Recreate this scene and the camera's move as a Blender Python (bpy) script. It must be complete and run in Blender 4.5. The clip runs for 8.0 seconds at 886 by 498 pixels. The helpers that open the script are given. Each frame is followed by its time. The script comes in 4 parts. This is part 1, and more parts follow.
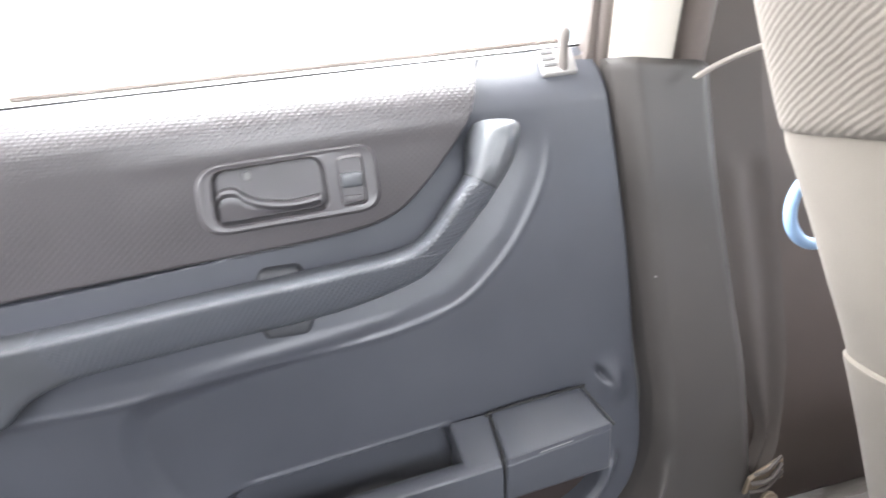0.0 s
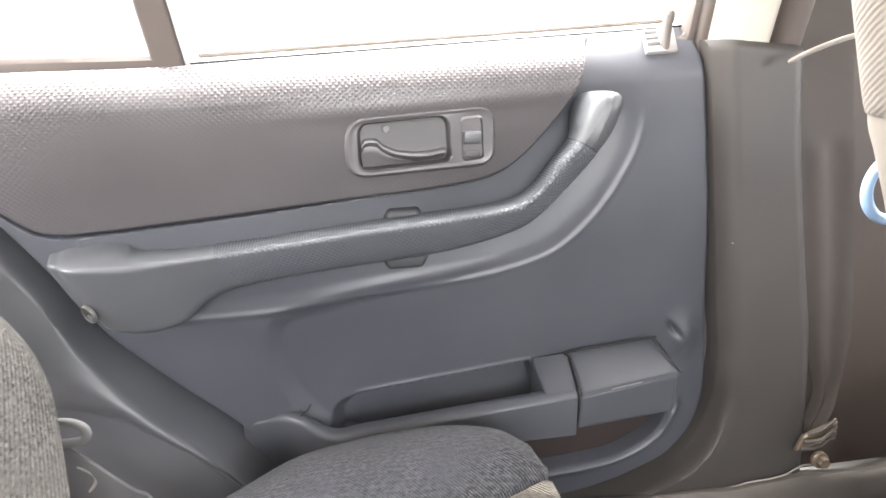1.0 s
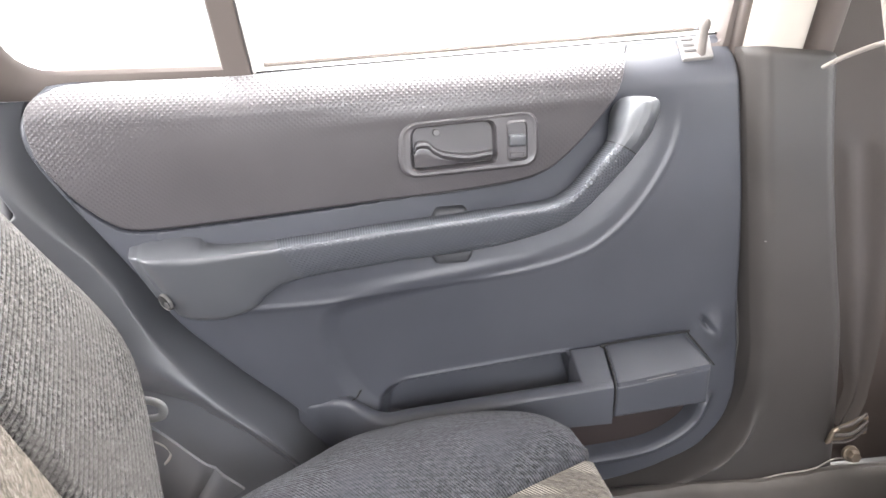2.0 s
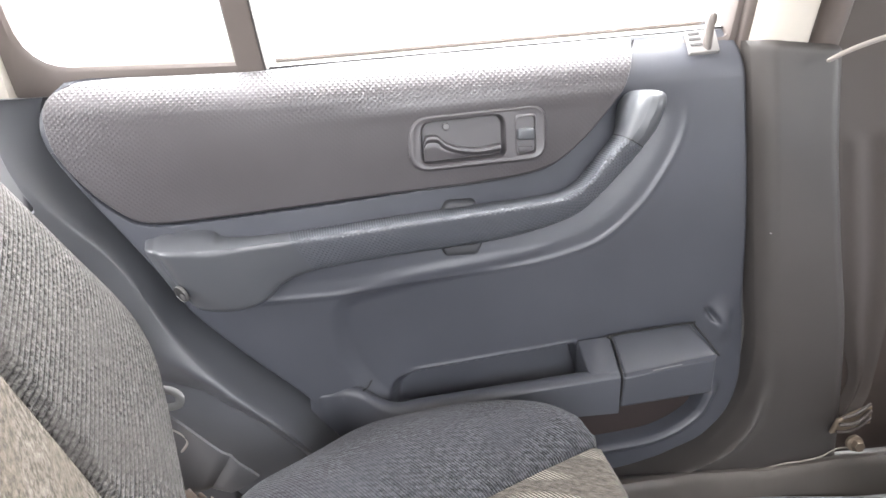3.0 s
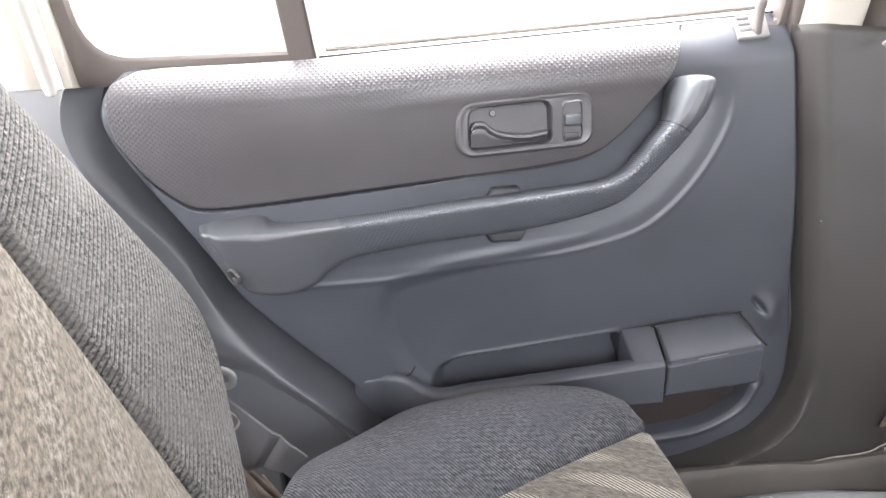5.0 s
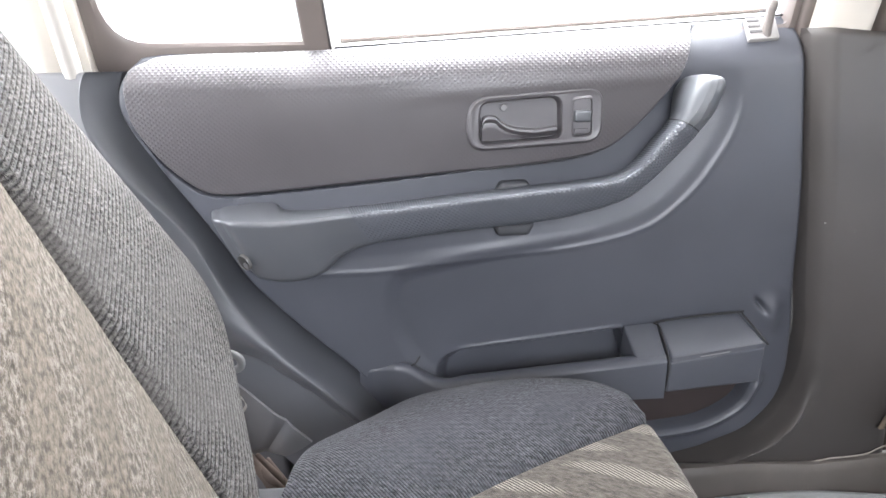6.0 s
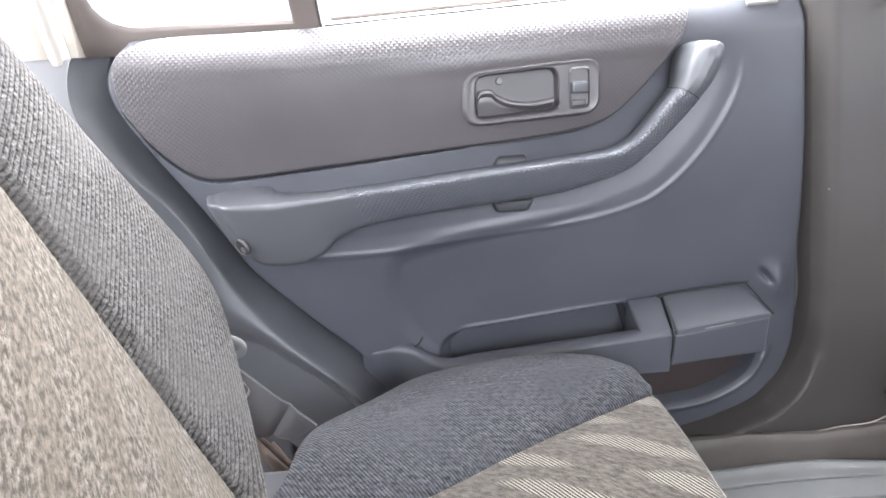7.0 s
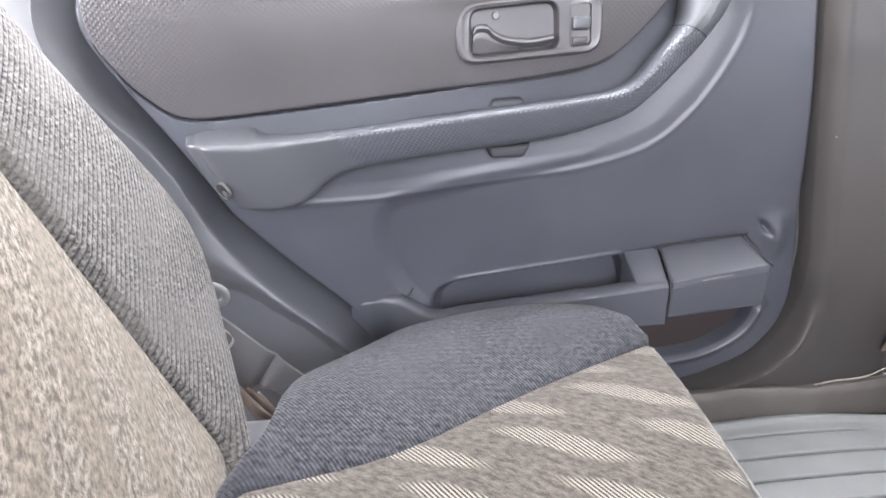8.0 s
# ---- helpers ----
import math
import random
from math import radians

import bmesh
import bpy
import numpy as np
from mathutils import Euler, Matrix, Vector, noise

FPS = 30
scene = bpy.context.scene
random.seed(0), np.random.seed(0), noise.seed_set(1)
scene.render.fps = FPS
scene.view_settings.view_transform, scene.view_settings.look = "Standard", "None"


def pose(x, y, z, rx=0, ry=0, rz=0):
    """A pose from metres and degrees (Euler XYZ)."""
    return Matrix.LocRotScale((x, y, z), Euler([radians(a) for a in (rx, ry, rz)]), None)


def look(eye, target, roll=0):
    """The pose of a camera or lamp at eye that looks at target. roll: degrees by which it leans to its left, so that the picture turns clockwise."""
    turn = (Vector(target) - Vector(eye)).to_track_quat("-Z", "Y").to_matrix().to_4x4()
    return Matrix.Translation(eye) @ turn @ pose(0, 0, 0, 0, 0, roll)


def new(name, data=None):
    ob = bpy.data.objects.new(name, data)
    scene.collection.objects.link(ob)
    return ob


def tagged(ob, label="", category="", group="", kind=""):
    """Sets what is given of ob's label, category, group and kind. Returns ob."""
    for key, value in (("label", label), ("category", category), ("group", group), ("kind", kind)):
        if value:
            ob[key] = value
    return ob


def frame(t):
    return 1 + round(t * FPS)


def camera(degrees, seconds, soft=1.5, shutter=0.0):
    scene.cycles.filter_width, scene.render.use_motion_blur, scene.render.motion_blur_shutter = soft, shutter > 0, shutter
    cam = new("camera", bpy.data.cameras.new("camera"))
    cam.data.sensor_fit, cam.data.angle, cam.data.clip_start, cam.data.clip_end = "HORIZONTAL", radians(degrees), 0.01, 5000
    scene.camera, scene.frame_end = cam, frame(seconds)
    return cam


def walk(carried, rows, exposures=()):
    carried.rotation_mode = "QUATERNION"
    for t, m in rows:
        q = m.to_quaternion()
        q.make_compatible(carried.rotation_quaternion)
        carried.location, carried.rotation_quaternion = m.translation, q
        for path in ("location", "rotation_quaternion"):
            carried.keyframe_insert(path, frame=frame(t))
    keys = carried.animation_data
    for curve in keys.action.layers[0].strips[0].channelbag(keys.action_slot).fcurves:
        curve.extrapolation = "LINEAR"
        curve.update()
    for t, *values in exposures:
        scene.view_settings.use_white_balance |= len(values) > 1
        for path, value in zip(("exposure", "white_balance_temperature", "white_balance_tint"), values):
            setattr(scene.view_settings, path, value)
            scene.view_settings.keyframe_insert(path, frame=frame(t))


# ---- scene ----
cam = camera(74.0, 8.0, shutter=0.5)
PATH = [
    (0, (-0.2808, 0.1553, 0.5995), (-0.0388, 1.0932, 0.3510), -3.92),
    (0.5, (-0.3259, 0.1075, 0.6053), (-0.1672, 1.0530, 0.3207), -1.55),
    (1, (-0.3478, 0.0761, 0.6060), (-0.2068, 1.0205, 0.3087), -1.34),
    (1.5, (-0.3667, 0.0524, 0.6127), (-0.2525, 1.0011, 0.3178), -1.29),
    (3, (-0.3865, 0.0271, 0.6144), (-0.2919, 0.9753, 0.3113), -1.92),
    (3.5, (-0.3898, 0.0237, 0.6121), (-0.2983, 0.9700, 0.3020), -2.21),
    (4, (-0.3958, 0.0264, 0.6076), (-0.3225, 0.9775, 0.3076), -2.90),
    (4.5, (-0.4040, 0.0244, 0.6042), (-0.3464, 0.9762, 0.3029), -3.21),
    (6, (-0.4203, 0.0060, 0.5942), (-0.3708, 0.9585, 0.2938), -1.00),
    (6.5, (-0.4198, 0.0056, 0.5892), (-0.3756, 0.9550, 0.2782), -1.96),
    (7, (-0.4176, 0.0102, 0.5816), (-0.3724, 0.9564, 0.2612), -2.90),
    (7.5, (-0.4152, 0.0211, 0.5677), (-0.3565, 0.9563, 0.2187), -1.79),
    (8, (-0.4172, 0.0288, 0.5548), (-0.3621, 0.9525, 0.1757), -2.19),
]
walk(cam, [(t, look(eye, target, roll)) for t, eye, target, roll in PATH], exposures=((0.0, 2.45, 6550, 11), (0.5, 2.54, 6900, 12), (1.0, 2.53, 7000, 12), (1.5, 2.50, 6900, 13), (3.0, 2.28, 6700, 12), (4.5, 2.26, 6700, 12),
                                                                                       (6.0, 2.24, 6470, 12), (6.5, 2.41, 6460, 13), (7.0, 2.44, 6430, 13), (7.5, 2.64, 6470, 15), (8.0, 2.64, 6470, 14)))

# ---------------- light ----------------
world = bpy.data.worlds.new("world")
scene.world = world
world.use_nodes = True
wn = world.node_tree.nodes
sky = wn.new("ShaderNodeTexSky")
sky.sky_type = "NISHITA"
sky.sun_disc = False
sky.sun_elevation, sky.sun_rotation = radians(66), radians(150)
sky.air_density, sky.dust_density = 1.0, 2.0
wn["Background"].inputs["Strength"].default_value = 0.15
world.node_tree.links.new(sky.outputs[0], wn["Background"].inputs["Color"])
sun_data = bpy.data.lights.new("sun", "SUN")
sun_data.energy, sun_data.angle, sun_data.color = 3.0, radians(0.6), (1.0, 0.95, 0.88)
sun = new("sun", sun_data)
sun.matrix_world = look((0.35, -0.28, 1.0), (0, 0, 0))


def window_light(name, place, target, sx, sy, power, color):
    data = bpy.data.lights.new(name, "AREA")
    data.shape, data.size, data.size_y, data.energy, data.color = "RECTANGLE", sx, sy, power, color
    ob = new(name, data)
    ob.matrix_world = look(place, target)
    return ob


window_light("skylight_far_windows", (-0.35, -0.76, 0.83), (-0.35, 0.5, 0.55), 0.75, 0.38, 6.2, (0.93, 0.96, 1.0))
window_light("skylight_far_rear", (-1.15, -0.76, 0.83), (-0.4, 0.6, 0.5), 0.56, 0.36, 9.0, (0.93, 0.96, 1.0))
window_light("skylight_far_front", (0.75, -0.76, 0.83), (0.4, 0.5, 0.5), 0.75, 0.38, 3.0, (0.93, 0.96, 1.0))
window_light("skylight_windscreen", (1.55, 0.0, 0.86), (0.0, 0.1, 0.5), 1.1, 0.42, 3.0, (0.95, 0.97, 1.0))
window_light("skylight_rear", (-1.62, 0.0, 0.86), (0.0, 0.1, 0.5), 1.34, 0.36, 16.0, (0.95, 0.97, 1.0))

window_light("skylight_near_windows", (-0.9, 1.30, 1.70), (-0.9, 0.5, 0.5), 6.0, 1.7, 250.0, (0.96, 0.98, 1.0))


# ---------------- materials ----------------
def material(name, color, rough=0.5, metal=0.0, vary=0.15, grain=900.0, bump=0.15, patch=9.0, sheen=0.0, build=None, dist=0.0004):
    """Base colour with patches and grain; build(nodes, links, coords, bsdf, normal input) adds a relief of its own."""
    m = bpy.data.materials.new(name)
    m.use_nodes = True
    n, l = m.node_tree.nodes, m.node_tree.links
    b = n["Principled BSDF"]
    b.inputs["Roughness"].default_value, b.inputs["Metallic"].default_value = rough, metal
    b.inputs["Sheen Weight"].default_value = sheen
    if sheen:
        b.inputs["Specular IOR Level"].default_value = 0.12
    tc = n.new("ShaderNodeTexCoord")
    big = n.new("ShaderNodeTexNoise")
    big.inputs["Scale"].default_value, big.inputs["Detail"].default_value = patch, 5.0
    fine = n.new("ShaderNodeTexNoise")
    fine.inputs["Scale"].default_value, fine.inputs["Detail"].default_value = grain, 3.0
    l.new(tc.outputs["Object"], big.inputs["Vector"])
    l.new(tc.outputs["Object"], fine.inputs["Vector"])
    ramp = n.new("ShaderNodeMapRange")
    ramp.inputs["To Min"].default_value, ramp.inputs["To Max"].default_value = 1.0 - vary, 1.0 + vary
    ramp.inputs["From Min"].default_value, ramp.inputs["From Max"].default_value = 0.25, 0.75
    l.new(big.outputs["Fac"], ramp.inputs["Value"])
    mul = n.new("ShaderNodeVectorMath")
    mul.operation = "SCALE"
    mul.inputs[0].default_value = color
    l.new(ramp.outputs[0], mul.inputs["Scale"])
    l.new(mul.outputs[0], b.inputs["Base Color"])
    rr = n.new("ShaderNodeMapRange")
    rr.inputs["To Min"].default_value, rr.inputs["To Max"].default_value = max(0.03, rough - 0.08), min(1.0, rough + 0.08)
    l.new(big.outputs["Fac"], rr.inputs["Value"])
    l.new(rr.outputs[0], b.inputs["Roughness"])
    bp = n.new("ShaderNodeBump")
    bp.inputs["Strength"].default_value, bp.inputs["Distance"].default_value = bump, dist
    l.new(fine.outputs["Fac"], bp.inputs["Height"])
    l.new(bp.outputs[0], b.inputs["Normal"])
    if build:
        build(n, l, tc, b, bp, mul)
    return m


def node(n, l, op, a, b=None):
    """A math node on two values or sockets."""
    q = n.new("ShaderNodeMath")
    q.operation = op
    for i, v in enumerate((a, b)):
        if v is None:
            continue
        if isinstance(v, (int, float)):
            q.inputs[i].default_value = v
        else:
            l.new(v, q.inputs[i])
    return q.outputs[0]


def second_bump(n, l, b, bp, height, strength, dist):
    q = n.new("ShaderNodeBump")
    q.inputs["Strength"].default_value, q.inputs["Distance"].default_value = strength, dist
    l.new(height, q.inputs["Height"])
    l.new(bp.outputs[0], q.inputs["Normal"])
    l.new(q.outputs[0], b.inputs["Normal"])


def mix_color(n, l, fac, a, b_color):
    q = n.new("ShaderNodeMix")
    q.data_type = "RGBA"
    l.new(fac, q.inputs[0])
    l.new(a, q.inputs[6])
    if isinstance(b_color, tuple):
        q.inputs[7].default_value = (*b_color, 1)
    else:
        l.new(b_color, q.inputs[7])
    return q.outputs[2]


def dots(pitch, depth, worn=None):
    """Staggered raised dots of a pitch in metres, over x and z."""
    def build(n, l, tc, b, bp, mul):
        s = n.new("ShaderNodeSeparateXYZ")
        l.new(tc.outputs["Object"], s.inputs[0])
        k = math.pi / pitch
        a = node(n, l, "COSINE", node(n, l, "MULTIPLY", s.outputs["X"], k))
        c = node(n, l, "COSINE", node(n, l, "MULTIPLY", s.outputs["Z"], k * 1.1))
        h = node(n, l, "POWER", node(n, l, "MAXIMUM", node(n, l, "MULTIPLY", a, c), 0.0), 0.7)
        if worn:
            # worn only sets where dot relief flattens: mid height, not top or rear end
            top = n.new("ShaderNodeMapRange")
            top.inputs["From Min"].default_value, top.inputs["From Max"].default_value = worn[0], worn[1]
            l.new(node(n, l, "SUBTRACT", s.outputs["Z"], node(n, l, "MULTIPLY", s.outputs["X"], 0.03)), top.inputs["Value"])
            rear = n.new("ShaderNodeMapRange")
            rear.inputs["From Min"].default_value, rear.inputs["From Max"].default_value = worn[2], worn[3]
            l.new(node(n, l, "SUBTRACT", s.outputs["X"], node(n, l, "MULTIPLY", s.outputs["Z"], 0.8)), rear.inputs["Value"])
            keep = node(n, l, "ADD", node(n, l, "MAXIMUM", top.outputs[0], rear.outputs[0]), 0.12)
            h = node(n, l, "MULTIPLY", h, keep)
        second_bump(n, l, b, bp, h, 1.0, depth)
    return build


def knit(axis_a, axis_b, pitch_a, pitch_b, depth, warp=0.0030, slant=0.0):
    """Rows of knitted stitches, uneven as worn cloth is."""
    def build(n, l, tc, b, bp, mul):
        wob = n.new("ShaderNodeTexNoise")
        wob.inputs["Scale"].default_value, wob.inputs["Detail"].default_value = 220.0, 4.0
        l.new(tc.outputs["Object"], wob.inputs["Vector"])
        s = n.new("ShaderNodeSeparateXYZ")
        l.new(tc.outputs["Object"], s.inputs[0])
        w = node(n, l, "MULTIPLY", node(n, l, "SUBTRACT", wob.outputs["Fac"], 0.5), warp)
        along = node(n, l, "ADD", s.outputs[axis_a], node(n, l, "MULTIPLY", s.outputs[axis_b], slant))
        u = node(n, l, "MULTIPLY", node(n, l, "ADD", along, w), 2 * math.pi / pitch_a)
        v = node(n, l, "MULTIPLY", node(n, l, "ADD", s.outputs[axis_b], node(n, l, "MULTIPLY", w, 1.6)), 2 * math.pi / pitch_b)
        row = node(n, l, "SUBTRACT", 0.7, node(n, l, "MULTIPLY", node(n, l, "POWER", node(n, l, "ABSOLUTE", node(n, l, "COSINE", node(n, l, "MULTIPLY", u, 0.5))), 5.0), 2.6))
        bent = node(n, l, "MULTIPLY", node(n, l, "ABSOLUTE", node(n, l, "SINE", node(n, l, "MULTIPLY", u, 0.5))), 1.9)
        stitch = node(n, l, "SINE", node(n, l, "ADD", v, bent))
        fleck = node(n, l, "MULTIPLY", node(n, l, "SUBTRACT", wob.outputs["Fac"], 0.5), 8.0)
        h = node(n, l, "ADD", node(n, l, "ADD", node(n, l, "MULTIPLY", row, 0.8), node(n, l, "MULTIPLY", stitch, 0.4)), fleck)
        pile = n.new("ShaderNodeTexNoise")
        pile.inputs["Scale"].default_value, pile.inputs["Detail"].default_value = 16.0, 3.0
        l.new(tc.outputs["Object"], pile.inputs["Vector"])
        rub = n.new("ShaderNodeMapRange")
        rub.inputs["From Min"].default_value, rub.inputs["From Max"].default_value = 0.38, 0.62
        rub.inputs["To Min"].default_value, rub.inputs["To Max"].default_value = 0.45, 1.25
        l.new(pile.outputs["Fac"], rub.inputs["Value"])
        h = node(n, l, "MULTIPLY", h, rub.outputs[0])
        second_bump(n, l, b, bp, h, 0.9, depth)
        # shade put into the colour: gaps between stitches darker, raised yarn lighter
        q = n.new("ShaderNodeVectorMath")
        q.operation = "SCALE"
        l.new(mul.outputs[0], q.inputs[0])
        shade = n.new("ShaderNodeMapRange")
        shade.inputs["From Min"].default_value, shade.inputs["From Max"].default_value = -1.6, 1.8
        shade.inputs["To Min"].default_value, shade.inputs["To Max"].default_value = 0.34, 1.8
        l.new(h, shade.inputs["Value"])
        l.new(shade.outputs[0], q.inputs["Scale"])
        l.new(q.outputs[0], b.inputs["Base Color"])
    return build


def plush(bands):
    """Mottled plush; with bands, light ribbed stripes cross it at a slant."""
    def build(n, l, tc, b, bp, mul):
        mott = n.new("ShaderNodeTexNoise")
        mott.inputs["Scale"].default_value, mott.inputs["Detail"].default_value, mott.inputs["Roughness"].default_value = bands[9], 4.0, 0.65
        lay = n.new("ShaderNodeCombineXYZ")
        for k, (way, scale) in enumerate(zip(bands[8], (1.0, 0.42))):
            d = n.new("ShaderNodeVectorMath")
            d.operation = "DOT_PRODUCT"
            l.new(tc.outputs["Object"], d.inputs[0])
            d.inputs[1].default_value = way
            l.new(node(n, l, "MULTIPLY", d.outputs["Value"], scale), lay.inputs[k])
        l.new(lay.outputs[0], mott.inputs["Vector"])
        m1 = n.new("ShaderNodeMapRange")
        m1.inputs["From Min"].default_value, m1.inputs["From Max"].default_value = 0.36, 0.66
        m1.inputs["To Min"].default_value, m1.inputs["To Max"].default_value = 0.50, 1.55
        l.new(mott.outputs["Fac"], m1.inputs["Value"])
        q = n.new("ShaderNodeVectorMath")
        q.operation = "SCALE"
        l.new(mul.outputs[0], q.inputs[0])
        l.new(m1.outputs[0], q.inputs["Scale"])
        col = q.outputs[0]
        s = n.new("ShaderNodeSeparateXYZ")
        l.new(tc.outputs["Object"], s.inputs[0])
        across = node(n, l, "ADD", node(n, l, "MULTIPLY", s.outputs["X"], bands[0]), node(n, l, "MULTIPLY", s.outputs[bands[2]], bands[1]))
        soft = n.new("ShaderNodeTexNoise")
        soft.inputs["Scale"].default_value = 30.0
        l.new(tc.outputs["Object"], soft.inputs["Vector"])
        wave = node(n, l, "SINE", node(n, l, "ADD", node(n, l, "MULTIPLY", across, 2 * math.pi / bands[3]), node(n, l, "ADD", node(n, l, "MULTIPLY", soft.outputs["Fac"], 1.2), bands[11])))
        if bands[7]:
            # the stripes swell and run out along their length
            run = node(n, l, "SUBTRACT", node(n, l, "MULTIPLY", s.outputs["X"], bands[1]), node(n, l, "MULTIPLY", s.outputs[bands[2]], bands[0]))
            swell = node(n, l, "SINE", node(n, l, "ADD", node(n, l, "ADD", node(n, l, "MULTIPLY", run, 2 * math.pi / 0.16), node(n, l, "MULTIPLY", across, 60.0)), 4.42))
            wave = node(n, l, "SUBTRACT", node(n, l, "ADD", wave, node(n, l, "MULTIPLY", swell, 0.85)), 0.35)
        mask = n.new("ShaderNodeMapRange")
        mask.inputs["From Min"].default_value, mask.inputs["From Max"].default_value = (0.0, 0.6) if bands[7] else (-0.25, 0.35)
        l.new(wave, mask.inputs["Value"])
        rib_at = node(n, l, "ADD", node(n, l, "MULTIPLY", s.outputs["X"], bands[4]), node(n, l, "MULTIPLY", s.outputs[bands[2]], bands[5]))
        rib = node(n, l, "SINE", node(n, l, "ADD", node(n, l, "MULTIPLY", rib_at, 2 * math.pi / 0.0029), node(n, l, "MULTIPLY", mott.outputs["Fac"], 3.0)))
        r1 = n.new("ShaderNodeMapRange")
        r1.inputs["From Min"].default_value, r1.inputs["From Max"].default_value = -0.25, 0.3
        l.new(rib, r1.inputs["Value"])
        fleck = n.new("ShaderNodeMapRange")
        fleck.inputs["From Min"].default_value, fleck.inputs["From Max"].default_value = 0.46, 0.64
        l.new(mott.outputs["Fac"], fleck.inputs["Value"])
        weave = r1.outputs[0] if bands[7] else fleck.outputs[0]
        both = node(n, l, "MULTIPLY", node(n, l, "MULTIPLY", mask.outputs[0], weave), bands[6])
        if bands[7]:
            dim = n.new("ShaderNodeVectorMath")
            dim.operation = "SCALE"
            l.new(col, dim.inputs[0])
            l.new(node(n, l, "SUBTRACT", 1.0, node(n, l, "MULTIPLY", node(n, l, "SUBTRACT", mask.outputs[0], node(n, l, "MULTIPLY", mask.outputs[0], weave)), 0.75)), dim.inputs["Scale"])
            col = dim.outputs[0]
        l.new(mix_color(n, l, both, col, bands[10]), b.inputs["Base Color"])
        h = node(n, l, "ADD", node(n, l, "MULTIPLY", mott.outputs["Fac"], 1.5), node(n, l, "MULTIPLY", both, 0.8))
        second_bump(n, l, b, bp, h, 0.8, 0.0016)
    return build


def ribs(axis, slant, other, pitch, depth):
    def build(n, l, tc, b, bp, mul):
        s = n.new("ShaderNodeSeparateXYZ")
        l.new(tc.outputs["Object"], s.inputs[0])
        w = n.new("ShaderNodeTexNoise")
        w.inputs["Scale"].default_value = 60.0
        l.new(tc.outputs["Object"], w.inputs["Vector"])
        at = node(n, l, "ADD", s.outputs[axis], node(n, l, "MULTIPLY", s.outputs[other], slant))
        h = node(n, l, "SINE", node(n, l, "ADD", node(n, l, "MULTIPLY", at, 2 * math.pi / pitch), node(n, l, "MULTIPLY", w.outputs["Fac"], 3.5)))
        second_bump(n, l, b, bp, h, 1.0, depth)
        q = n.new("ShaderNodeVectorMath")
        q.operation = "SCALE"
        l.new(mul.outputs[0], q.inputs[0])
        l.new(node(n, l, "ADD", node(n, l, "MULTIPLY", h, 0.03), 0.95), q.inputs["Scale"])
        l.new(q.outputs[0], b.inputs["Base Color"])
    return build


PLASTIC = material("moulded_plastic", (0.057, 0.0595, 0.0705), 0.42, vary=0.10, grain=1400, bump=0.22)
PLASTIC_DARK = material("dark_plastic", (0.055, 0.055, 0.06), 0.5, vary=0.12, grain=1200, bump=0.2)
CAP = material("smooth_cap_plastic", (0.069, 0.072, 0.079), 0.38, vary=0.06, grain=1600, bump=0.1)
VINYL = material("dotted_vinyl", (0.068, 0.0625, 0.066), 0.37, vary=0.08, grain=700, bump=0.1, build=dots(0.0031, 0.00075, (0.528, 0.558, -0.66, -0.92)))
GRIP = material("dotted_grip", (0.066, 0.070, 0.080), 0.34, vary=0.06, grain=900, bump=0.06)
PILLAR = material("pillar_plastic", (0.0445, 0.0395, 0.0370), 0.5, vary=0.10, grain=1300, bump=0.2)
CREAM = material("cream_plastic", (0.50, 0.465, 0.415), 0.5, vary=0.05, grain=1300, bump=0.15)
FRAME = material("brown_painted_frame", (0.115, 0.096, 0.088), 0.42, vary=0.08, grain=500, bump=0.05)
RUBBER = material("black_rubber", (0.05, 0.047, 0.047), 0.6, vary=0.15, grain=600, bump=0.25)
MAT = material("grey_rubber_mat", (0.100, 0.103, 0.103), 0.5, vary=0.12, grain=500, bump=0.3, patch=14)
CARPET = material("brown_carpet", (0.105, 0.084, 0.071), 0.95, vary=0.3, grain=700, bump=1.0, dist=0.002, sheen=0.2)
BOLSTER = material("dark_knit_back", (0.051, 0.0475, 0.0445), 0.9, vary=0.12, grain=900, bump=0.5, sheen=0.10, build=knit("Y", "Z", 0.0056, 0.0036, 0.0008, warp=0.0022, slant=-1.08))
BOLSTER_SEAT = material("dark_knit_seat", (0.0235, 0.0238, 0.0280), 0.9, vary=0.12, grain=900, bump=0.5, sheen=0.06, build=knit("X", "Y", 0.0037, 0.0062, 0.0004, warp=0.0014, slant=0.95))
CENTRE_BACK = material("mottled_plush_back", (0.080, 0.068, 0.055), 0.92, vary=0.12, grain=800, bump=0.6, sheen=0.06, build=plush((1.43, 0.8, "Y", 0.047, 1.0, 0.2, 0.75, False, ((0.0, 0.8, -0.6), (0.0, 0.6, 0.8)), 330.0, (0.160, 0.142, 0.122), 0.0)))
CENTRE_SEAT = material("striped_plush_seat", (0.040, 0.035, 0.030), 0.92, vary=0.12, grain=800, bump=0.6, sheen=0.06, build=plush((0.42, 0.907, "Y", 0.039, 0.84, 0.54, 0.80, True, ((0.63, 0.78, 0.0), (0.78, -0.63, 0.0)), 240.0, (0.175, 0.157, 0.138), 0.65)))
FRONT_RIB = material("ribbed_front_fabric", (0.135, 0.118, 0.104), 0.92, vary=0.08, grain=900, bump=0.5, sheen=0.06, build=ribs("Z", 0.55, "Y", 0.0047, 0.00016))
FRONT_PLAIN = material("plain_front_fabric", (0.150, 0.133, 0.116), 0.9, vary=0.08, grain=1100, bump=0.5, sheen=0.06)
